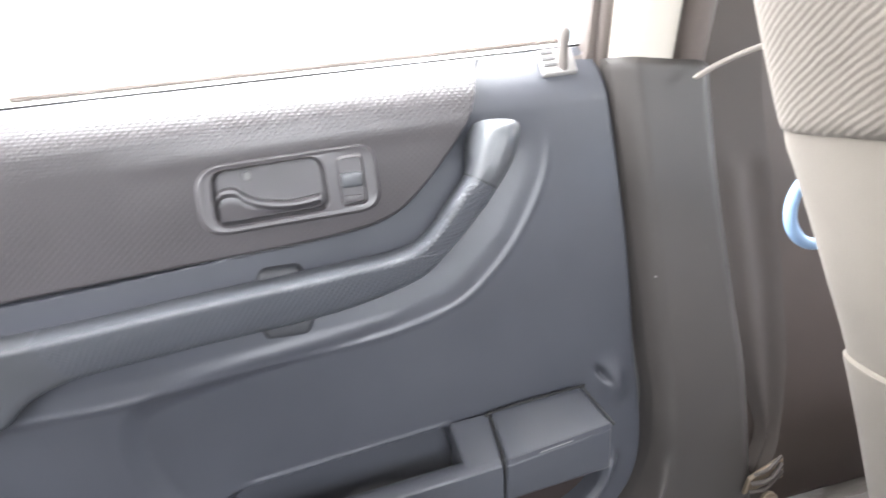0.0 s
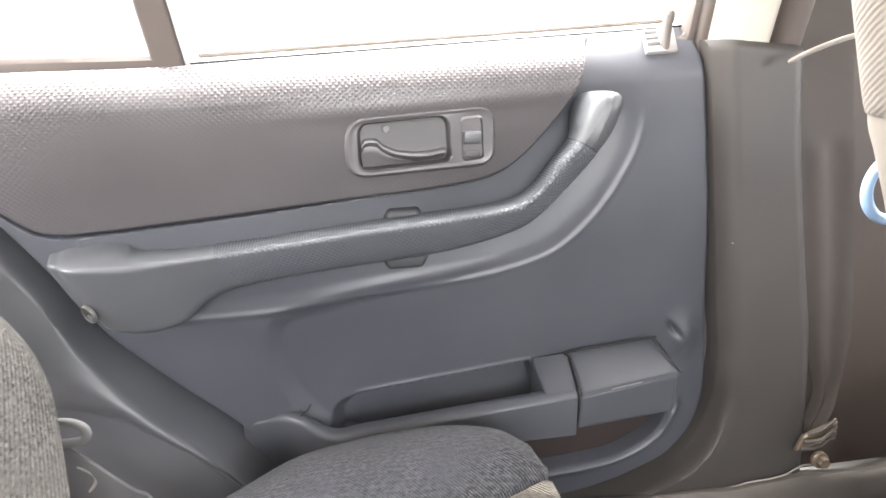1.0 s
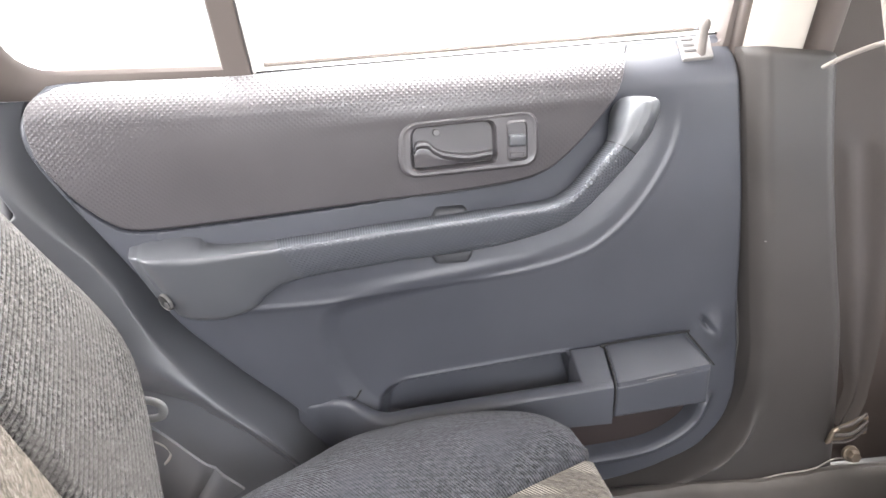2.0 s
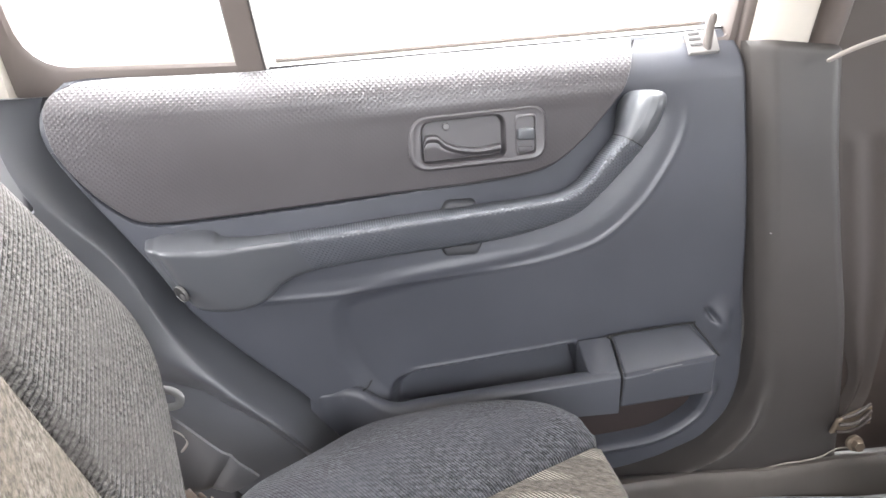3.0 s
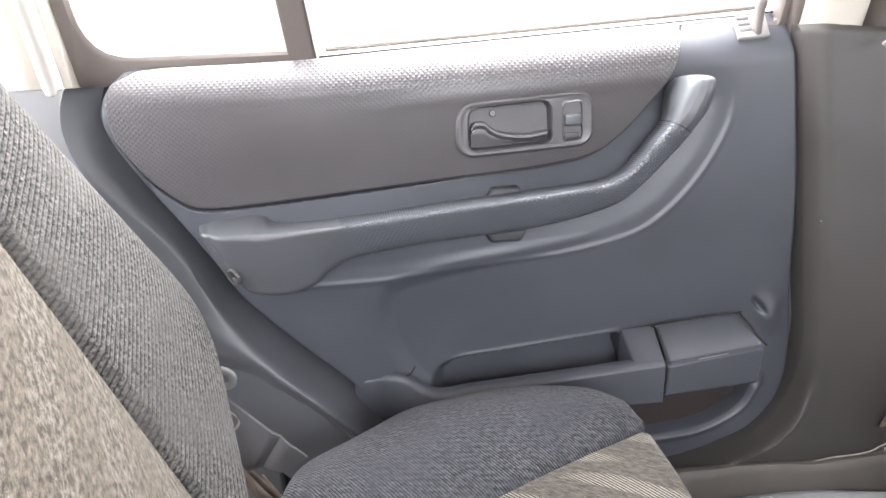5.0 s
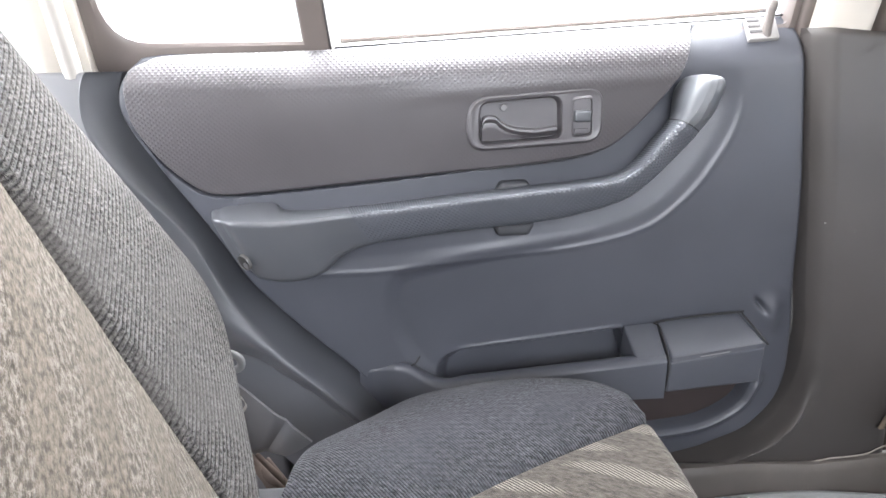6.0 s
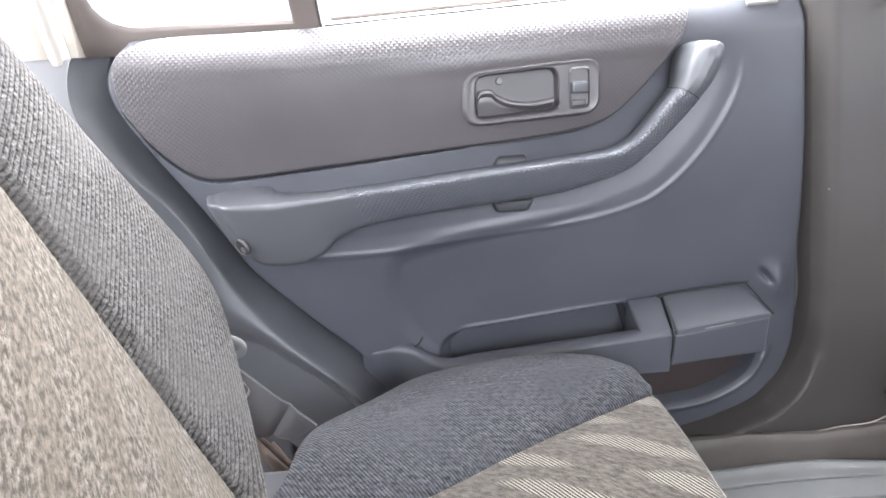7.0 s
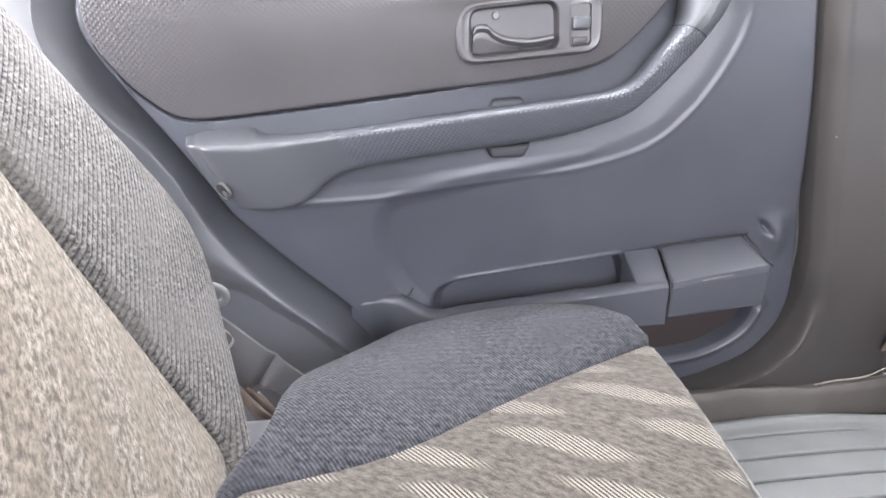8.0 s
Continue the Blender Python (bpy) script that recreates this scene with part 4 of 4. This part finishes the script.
for k in range(4):
    a = 0.011 * k
    part("plastic_strip", sweep(curve([(-0.625 + a, 0.575, 0.190 - 0.5 * a), (-0.600 + a, 0.560 - 0.006 * (k % 2), 0.176 - 0.6 * a), (-0.580 + a, 0.548, 0.150 - 0.4 * a), (-0.568 + a, 0.53, 0.115), (-0.56 + a, 0.52, 0.06)], 24), 0.0065 - 0.0008 * k, 8, flat=0.35), BLACK_SHEET, arch, "crumpled glossy dark plastic strip")

rear_pillar = thing("rear_pillar_cover", (-0.82, 0.69, 0.59), "cream rear pillar cover beside the quarter window", "car cover")


def rear_cover():
    v, u = np.linspace(0, 1, 30)[:, None], np.linspace(0, 1, 40)[None, :]
    Z = 0.590 + v * 0.46 + 0 * u
    X = -0.98 + 0.205 * u + 0.016 * v
    Y = 0.690 - 0.26 * (Z - 0.62) + 0.02 * sstep(0.8, 1.0, u)
    return lattice(skirted(np.stack([X, Y, Z], 2), (0, 0.03, 0)))


part("upper_cover", rear_cover(), CREAM, rear_pillar, "cream upper cover")
part("door_seal", sweep(np.stack([np.linspace(-0.786, -0.775, 30), np.linspace(0.70, 0.575, 30), np.linspace(0.588, 1.03, 30)], 1), 0.010, 12), HEADLINER, rear_pillar, "beige fabric door seal")
part("lower_cover", box(-1.0, -0.768, 0.692, 0.74, 0.20, 0.592, 0.005), PLASTIC_LIGHT, rear_pillar, "light grey lower cover")

# ---------------- sill, floor and mat ----------------
PROFILE = curve([(0.74, 0.020), (0.705, 0.036), (0.685, 0.050), (0.672, 0.056), (0.664, 0.050), (0.660, 0.030), (0.657, -0.004)], 24)
xs = np.linspace(-0.62, 1.5, 160)
P = np.array([[(x, y + 0.0015 * math.sin(x * 37) + 0.001 * math.sin(x * 91), z + 0.0025 * math.sin(x * 23 + y * 40)) for y, z in PROFILE] for x in xs])
SILL = material("sill_plastic", (0.072, 0.063, 0.057), 0.50, vary=0.2, grain=700, bump=0.3, patch=14)
lone("sill_trim", lattice(P), SILL, "worn brown-grey plastic door sill", "car sill", "structure", at=(0, 0.69, 0))

GUIDE_PALE = material("pale_edging", (0.22, 0.195, 0.175), 0.7, vary=0.2, patch=90)
lone("sill_edging", sweep(curve([(0.125, 0.6755, 0.050), (0.154, 0.674, 0.0565), (0.180, 0.6735, 0.058), (0.206, 0.673, 0.062), (0.222, 0.673, 0.070), (0.235, 0.673, 0.074), (0.262, 0.674, 0.072)], 40), 0.0011, 6), GUIDE_PALE, "frayed pale edging strip on the door sill", "edging", at=(0.19, 0.675, 0.06))

floor_bm = box(-1.7, 1.6, -0.72, 0.72, -0.06, 0.0, 0)
lone("trim", box(-0.84, 1.6, 0.7205, 0.80, -0.075, -0.006, 0.002), PLASTIC_DARK, "dark outer edge of the sill", "car sill", "structure")
lone("floor", floor_bm, CARPET, "brown-grey car floor carpet", "floor", "structure")


def mat_mesh():
    nx, ny = 150, 680
    X, Yv = np.meshgrid(np.linspace(-0.30, 0.42, nx), np.linspace(0.14, 0.654, ny), indexing="ij")
    edge = 0.654 + 0.003 * np.sin(X * 21) - 0.012 * sstep(0.12, 0.3, X)
    Yv = 0.14 + (Yv - 0.14) / 0.514 * (edge - 0.14)
    Z = 0.016 + 0.004 * np.sin(X * 9 + 1) * np.sin(Yv * 11)
    rim = np.minimum(edge - Yv, 0.05)
    Z = Z + 0.004 * np.exp(-((rim - 0.008) / 0.006) ** 2)
    for k in range(9):
        yk = 0.622 - 0.0365 * k - 0.55 * (X - 0.075) ** 2 * sstep(0.0, 0.2, np.abs(X - 0.075))
        Z = Z - 0.007 * np.exp(-((Yv - yk) / 0.0014) ** 2) * sstep(0.20, 0.14, X - 0.1 * (k % 2) * (k < 2)) * sstep(-0.22, -0.16, X)
    return lattice(skirted(np.stack([X, Yv, Z], 2), (0, 0, -0.014)))


lone("floor_mat", mat_mesh(), MAT, "grey rubber floor mat with curved ridges", "car mat", at=(0.0, 0.4, 0.0))

# ---------------- rear seat ----------------
seat = thing("rear_bench", (-0.45, 0.0, 0.0), "rear bench seat in grey-beige plush with dark knitted bolsters", "car seat")


def back_x(z):
    return -0.63 - 0.42 * (z - 0.35)


BACK_EDGE = table([(0.200, 0.40), (0.214, 0.425), (0.228, 0.455), (0.271, 0.516), (0.331, 0.590), (0.365, 0.614), (0.405, 0.613), (0.47, 0.588), (0.533, 0.564),
                   (0.585, 0.545), (0.65, 0.522), (0.75, 0.495), (0.88, 0.47)])


def back_bolster(sign):
    n, m = 150, 70
    z = np.linspace(0.205, 0.86, n)[:, None]
    u = np.linspace(0, 1, m)[None, :]
    edge = BACK_EDGE(z)
    inner = 0.420 + 0 * z - 0.015 * sstep(0.24, 0.205, z)
    front = np.clip(u / 0.72, 0, 1)
    Y = inner + (edge - inner) * (1 - (1 - front) ** 1.4)
    X = back_x(z) + 0.016 * np.sin(np.pi * front) ** 0.8 - 0.010 * np.clip(1 - front / 0.06, 0, 1)
    X = X - 0.018 * sstep(0.6, 1.0, front)
    back = np.clip((u - 0.72) / 0.28, 0, 1)
    X = X - 0.11 * back
    Y = Y + 0.006 * np.sin(np.pi * back) - 0.02 * back ** 2
    X = X - 0.05 * sstep(0.80, 0.86, z)
    return lattice(np.stack([X, sign * Y, z + 0 * u], 2))


def back_centre():
    n, m = 120, 90
    z = np.linspace(0.19, 0.86, n)[:, None]
    u = np.linspace(-1, 1, m)[None, :]
    w = 0.420 - 0.015 * sstep(0.24, 0.205, z)
    Y = w * u
    X = back_x(z) + 0.012 * (1 - np.abs(u) ** 6) - 0.006 + 0.012 * np.exp(-((np.abs(u) - 0.85) / 0.2) ** 2)
    X = X - 0.05 * sstep(0.80, 0.86, z)
    return lattice(np.stack([X, Y, z + 0 * u], 2))


backrest = part("backrest", back_centre(), CENTRE_BACK, seat, "mottled grey-beige plush backrest centre")
for sign in (1, -1):
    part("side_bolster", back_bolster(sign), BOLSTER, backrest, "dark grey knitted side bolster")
zz = np.linspace(0.215, 0.85, 60)
for sign in (1, -1):
    part("seam", sweep(np.stack([back_x(zz) - 0.003, sign * (0.421 + 0 * zz), zz], 1), 0.0022, 6), BOLSTER, backrest)
part("back_board", block([(-0.80, -0.56, 0.21), (-0.66, -0.56, 0.21), (-0.66, 0.52, 0.21), (-0.80, 0.52, 0.21), (-1.0, -0.48, 0.86), (-0.90, -0.48, 0.86), (-0.90, 0.46, 0.86), (-1.0, 0.46, 0.86)], 0.02), BOLSTER, backrest)

OUTER = curve([(-0.60, 0.385), (-0.563, 0.392), (-0.541, 0.402), (-0.531, 0.426), (-0.537, 0.470), (-0.519, 0.527), (-0.441, 0.610), (-0.372, 0.636), (-0.306, 0.645), (-0.250, 0.639),
               (-0.209, 0.618), (-0.191, 0.580), (-0.187, 0.530)], 140)
SEAM = curve([(-0.60, 0.346), (-0.555, 0.352), (-0.517, 0.360), (-0.438, 0.381), (-0.343, 0.433), (-0.27, 0.470), (-0.197, 0.503)], 140)


def seat_bolster(sign):
    m = 40
    t = np.linspace(0, 1, m)
    rows = []
    for o, s in zip(OUTER, SEAM):
        d = o - s
        ln = np.hypot(*d)
        xy = s + d * t[:, None]
        z = 0.247 + 0.021 * np.sin(np.pi * np.minimum(t * 0.9, 1)) * min(1, ln / 0.08) - 0.004 * np.clip(1 - t / 0.05, 0, 1) - 0.010 * t ** 4 - 0.026 * t ** 2.5 * float(sstep(0.45, 0.60, o[1]))
        z = z - 0.040 * sstep(-0.540, -0.590, xy[:, 0])
        row = [(x, y, q) for (x, y), q in zip(xy, z)]
        out = d / (ln + 1e-9)
        for k, (w, h) in enumerate(((0.004, 0.232), (0.008, 0.222), (0.010, 0.205), (0.008, 0.17), (0.0, 0.12), (-0.01, 0.06))):
            row.append((o[0] + out[0] * w, o[1] + out[1] * w, h - 0.040 * float(sstep(-0.540, -0.590, o[0])) - 0.026 * float(sstep(0.45, 0.60, o[1])) * (h > 0.15)))
        rows.append(row)
    # front face under the corner
    last = np.array(rows[-1])
    for w, h in ((0.0045, -0.0010), (0.0085, -0.0040), (0.0112, -0.009), (0.0125, -0.018), (0.013, -0.04), (0.010, -0.08), (0.0, -0.17)):
        q = last.copy()
        q[:, 0] += 0.35 * w
        q[:, 2] = np.minimum(q[:, 2], np.maximum(0.05, last[:, 2] + h))
        rows.append(q)
    P = np.array(rows, float)
    P[..., 1] *= sign
    return lattice(P)


def seat_centre():
    n, m = 120, 100
    u = np.linspace(-1, 1, m)
    rows = []
    for s in SEAM[:n * 2]:
        z = 0.245 + 0.014 * (1 - np.abs(u) ** 4) + 0.004 * np.sin(u * 9) - 0.040 * sstep(-0.540, -0.590, np.array(s[0]))
        rows.append(np.stack([s[0] + 0 * u - 0.03 * (1 - np.abs(u)) * (s[0] > -0.3) * sstep(-0.3, -0.2, np.array(s[0])), s[1] * u, z], 1))
    P = np.array(rows)
    last = P[-1]
    more = []
    for w, h in ((0.0045, 0.0010), (0.0085, 0.0040), (0.0112, 0.009), (0.0125, 0.018), (0.013, 0.04), (0.010, 0.08), (-0.01, 0.17)):
        q = last.copy()
        q[:, 0] += w
        q[:, 2] = np.maximum(q[:, 2] - h, 0.04)
        more.append(q)
    return lattice(np.concatenate([P, np.array(more)]))


cushion = part("cushion", seat_centre(), CENTRE_SEAT, seat, "light striped plush cushion centre")
for sign in (1, -1):
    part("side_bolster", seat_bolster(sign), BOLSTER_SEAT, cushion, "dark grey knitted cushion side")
u = np.linspace(-1, 1, 160)
part("piping", sweep(np.stack([-0.1895 - 0.03 * (1 - np.abs(u)), 0.503 * u, 0.2435 + 0.014 * (1 - np.abs(u) ** 4)], 1), 0.0009, 6), PIPING, cushion, "light piping along the front edge")
part("seat_base", box(-0.62, -0.215, -0.5, 0.5, 0.0, 0.20, 0.01), PLASTIC_DARK, seat)

# latch fittings at the seat's side
latch = thing("seat_latch", (-0.62, 0.60, 0.22), "pale metal seat latch hooks beside the backrest", "seat latch")
part("hook", sweep(curve([(-0.655, 0.611, 0.291), (-0.634, 0.611, 0.2905), (-0.621, 0.611, 0.2845), (-0.6185, 0.611, 0.276), (-0.625, 0.611, 0.269), (-0.655, 0.611, 0.268)], 30), 0.0048, 12, flat=0.5), HOOK, latch)
part("striker", sweep(curve([(-0.655, 0.611, 0.243), (-0.634, 0.611, 0.243), (-0.618, 0.611, 0.227), (-0.630, 0.611, 0.210), (-0.655, 0.611, 0.196)], 30), 0.0034, 10), METAL, latch, "bright metal striker loop")

# ---------------- front seat and its belt ----------------
front = thing("front_seat", (0.2, 0.23, 0.0), "front seat seen from behind in pale grey-beige fabric", "car seat")


def slab(z0, z1, y0, y1, x_at, thick, n=60, ring=72, swell=0.0, top_round=0.0):
    rows = []
    ang = np.linspace(0, 2 * np.pi, ring, endpoint=False)
    c = np.sign(np.cos(ang)) * np.abs(np.cos(ang)) ** 0.42
    s = np.sign(np.sin(ang)) * np.abs(np.sin(ang)) ** 0.42
    for z in np.linspace(z0, z1, n):
        f = (z - z0) / (z1 - z0)
        end = 1 - 0.35 * max(0, (abs(f - 0.5) - 0.46) / 0.04) ** 2
        yc, hy = (y0(z) + y1(z)) / 2, (y1(z) - y0(z)) / 2
        rows.append(np.stack([x_at(z) + thick / 2 + (thick / 2 * end + swell) * c, yc + (hy - (1 - end) * 0.03 + swell) * s, z + 0 * ang], 1))
    return lattice(np.array(rows), True, True)


def front_x(z):
    return 0.002 + 0.37 * (0.62 - z)


EDGE_LOWER = table([(0.20, 0.494), (0.26, 0.491), (0.34, 0.487), (0.405, 0.486), (0.46, 0.490), (0.50, 0.493), (0.535, 0.496), (0.56, 0.498), (0.61, 0.485)])
EDGE_FRONT = table([(0.50, 0.490), (0.56, 0.494), (0.64, 0.492), (0.75, 0.485), (0.85, 0.46), (0.92, 0.40)])
fb = part("backrest", slab(0.20, 0.605, lambda z: -0.02, lambda z: float(EDGE_LOWER(z)), front_x, 0.13, swell=-0.004), FRONT_PLAIN, front, "plain pale fabric back panel")
part("upper_back", slab(0.553, 0.90, lambda z: -0.02, lambda z: float(EDGE_FRONT(z)), front_x, 0.14, swell=0.0005), FRONT_RIB, fb, "ribbed pale fabric upper back")
part("lower_skirt", slab(0.19, 0.40, lambda z: -0.02, lambda z: float(EDGE_LOWER(z)) - 0.004, front_x, 0.13, swell=0.001), FRONT_PLAIN, fb, "loose pale fabric skirt of the back")
part("cushion", block([(0.16, -0.02, 0.14), (0.68, -0.02, 0.14), (0.68, 0.48, 0.14), (0.16, 0.48, 0.14), (0.16, -0.02, 0.28), (0.68, -0.02, 0.30), (0.68, 0.48, 0.30), (0.16, 0.48, 0.28)], 0.03, 5), FRONT_PLAIN, front)
part("base", box(0.22, 0.62, 0.04, 0.43, 0.0, 0.16, 0.008), PLASTIC_DARK, front, "dark seat base")
t = np.linspace(0.6, 2 * np.pi + 0.2, 48)
part("side_loop", sweep(np.stack([0.146 + 0.031 * np.cos(t), 0.540 + 0 * t, 0.490 + 0.031 * np.sin(t)], 1), 0.0052, 12), BLUE, front, "light blue plastic loop on the seat's side")
part("loop_mount", sweep([(0.155, 0.47, 0.515), (0.165, 0.52, 0.520), (0.172, 0.540, 0.518)], 0.008, 10), PLASTIC_DARK, front)

BRASS = material("dull_brassy_metal", (0.24, 0.19, 0.145), 0.4, metal=0.7, vary=0.2, grain=300)
GUIDE = material("worn_guide_plastic", (0.26, 0.23, 0.21), 0.5)
belt_thing = thing("seat_belt", (0.23, 0.66, 0.05), "brown-grey front seat belt hanging by the pillar", "seat belt")


def webbing():
    path = curve([(0.125, 0.61, 1.02), (0.160, 0.665, 0.75), (0.180, 0.690, 0.61), (0.206, 0.692, 0.48), (0.231, 0.692, 0.36), (0.248, 0.690, 0.25), (0.257, 0.686, 0.17), (0.238, 0.682, 0.12)], 90)
    half = np.interp(np.linspace(0, 1, 90), [0, 0.55, 0.72, 0.84, 0.93, 1], [0.031, 0.033, 0.033, 0.026, 0.012, 0.012])
    rows = []
    for i, (p, h) in enumerate(zip(path, half)):
        tw = 0.10 + 0.9 * max(0, i / 89 - 0.75) / 0.25
        u = np.linspace(-1, 1, 14)
        across = np.array([math.cos(tw), -math.sin(tw), 0.12])
        row = p + (u * h)[:, None] * across
        row[:, 1] += 0.0025 * np.sin(u * 5) * (i > 50)
        rows.append(row)
    P = np.array(rows)
    return lattice(np.concatenate([P, P[:, ::-1] + np.array((0, 0.0016, 0))], 1), True, True)


part("webbing", webbing(), WEBBING, belt_thing, "brown-grey woven webbing")
part("anchor", block([(0.208, 0.664, 0.105), (0.262, 0.660, 0.120), (0.262, 0.667, 0.120), (0.208, 0.671, 0.105), (0.214, 0.662, 0.128), (0.258, 0.658, 0.150), (0.258, 0.665, 0.150), (0.214, 0.669, 0.128)], 0.003), BRASS, belt_thing, "worn metal anchor plate")
for k in range(3):
    part("stitched_fold", sweep(curve([(0.212 + 0.003 * k, 0.660, 0.112 + 0.011 * k), (0.232, 0.655 - 0.002 * (k % 2), 0.116 + 0.013 * k), (0.256 - 0.002 * k, 0.657, 0.132 + 0.011 * k)], 14), 0.0022 + 0.0006 * (k % 2), 8), WEBBING, belt_thing)
part("bolt", disc((0.252, 0.664, 0.083), (-0.1, -1, 0.1), 0.0085, 0.006, 6), BRASS, belt_thing, "brassy hexagon bolt")
part("washer", disc((0.252, 0.669, 0.083), (-0.1, -1, 0.1), 0.0115, 0.003), BRASS, belt_thing)
part("guide_bar", sweep(curve([(0.110, 0.658, 0.602), (0.132, 0.650, 0.614), (0.165, 0.640, 0.626), (0.20, 0.63, 0.632)], 24), [0.0022] + [0.0028] * 22 + [0.0025], 10, flat=0.6), GUIDE, belt_thing, "pale belt guide bar")

# ---------------- rest of the cabin ----------------
front_door = thing("front_door", (0.7, 0.70, 0.03), "dark grey front door panel beyond the pillar", "car door")
part("inner_panel", box(0.115, 1.35, 0.712, 0.76, 0.03, 0.64, 0.012), DOOR_BROWN, front_door)
part("window_frame", ring_frame(rounded([(1.15, 0.655), (0.17, 0.655), (0.15, 1.0), (0.85, 1.0)], [0.02] * 4), rounded([(1.35, 0.62), (0.125, 0.60), (0.11, 1.035), (0.90, 1.035)], [0.02] * 4), window_face, 0.03), FRAME, front_door, "brown-grey window frame")
g = part("window_pane", pane(0.14, 1.2, 0.63, 1.01, 0.014), GLASS, front_door, "clear glass")
g.visible_shadow = False

lone("roof_rear", box(-1.7, -0.81, 0.60, 0.78, 1.03, 1.08, 0), HEADLINER, "beige rear edge of the roof", "ceiling", "structure")
lone("ceiling", box(-1.7, 1.3, -0.70, 0.60, 1.03, 1.08, 0), HEADLINER, "beige fabric headliner", "ceiling", "structure")


def wall_with_windows(openings, x0, x1, y0, y1, z0, z1, z_sill, z_head):
    """A wall along x with window openings between sill and head."""
    geos = [box(x0, x1, y0, y1, z0, z_sill, 0), box(x0, x1, y0, y1, z_head, z1, 0)]
    edges = [x0] + [e for o in openings for e in o] + [x1]
    for a, b in zip(edges[::2], edges[1::2]):
        geos.append(box(a, b, y0, y1, z_sill, z_head, 0))
    bm = bmesh.new()
    for g in geos:
        me = bpy.data.meshes.new("tmp")
        g.to_mesh(me)
        g.free()
        bm.from_mesh(me)
        bpy.data.meshes.remove(me)
    return bm


lone("wall_far_side", wall_with_windows([(-1.45, -0.85), (-0.75, 0.03), (0.13, 1.1)], -1.7, 1.6, -0.76, -0.70, -0.06, 1.08, 0.63, 1.0), PLASTIC, "grey far side of the cabin with windows", "wall", "structure")
lone("wall_near_rear", wall_with_windows([(-1.5, -1.0)], -1.7, -0.80, 0.735, 0.78, -0.06, 1.08, 0.585, 1.0), PLASTIC, "grey side of the load space", "wall", "structure")


def end_wall(x0, x1):
    bm = wall_with_windows([(-0.68, 0.68)], -0.76, 0.76, x0, x1, -0.06, 1.08, 0.63, 1.0)
    for v in bm.verts:
        v.co = Vector((v.co.y, v.co.x, v.co.z))
    return bm


lone("wall_rear", end_wall(-1.66, -1.60), PLASTIC, "grey tailgate with its window", "wall", "structure")
lone("wall_front", end_wall(1.56, 1.62), PLASTIC, "grey bulkhead below the windscreen", "wall", "structure")
lone("roof_front", box(1.25, 1.62, -0.76, 0.76, 1.03, 1.08, 0), HEADLINER, "beige front edge of the roof", "ceiling", "structure")

gb = bmesh.new()
gv = [gb.verts.new((x, y, -0.42)) for x, y in ((-400, -400), (400, -400), (400, 400), (-400, 400))]
gb.faces.new(gv)
lone("ground", gb, CONCRETE, "pale sunlit concrete ground outside the car", "ground", "structure")
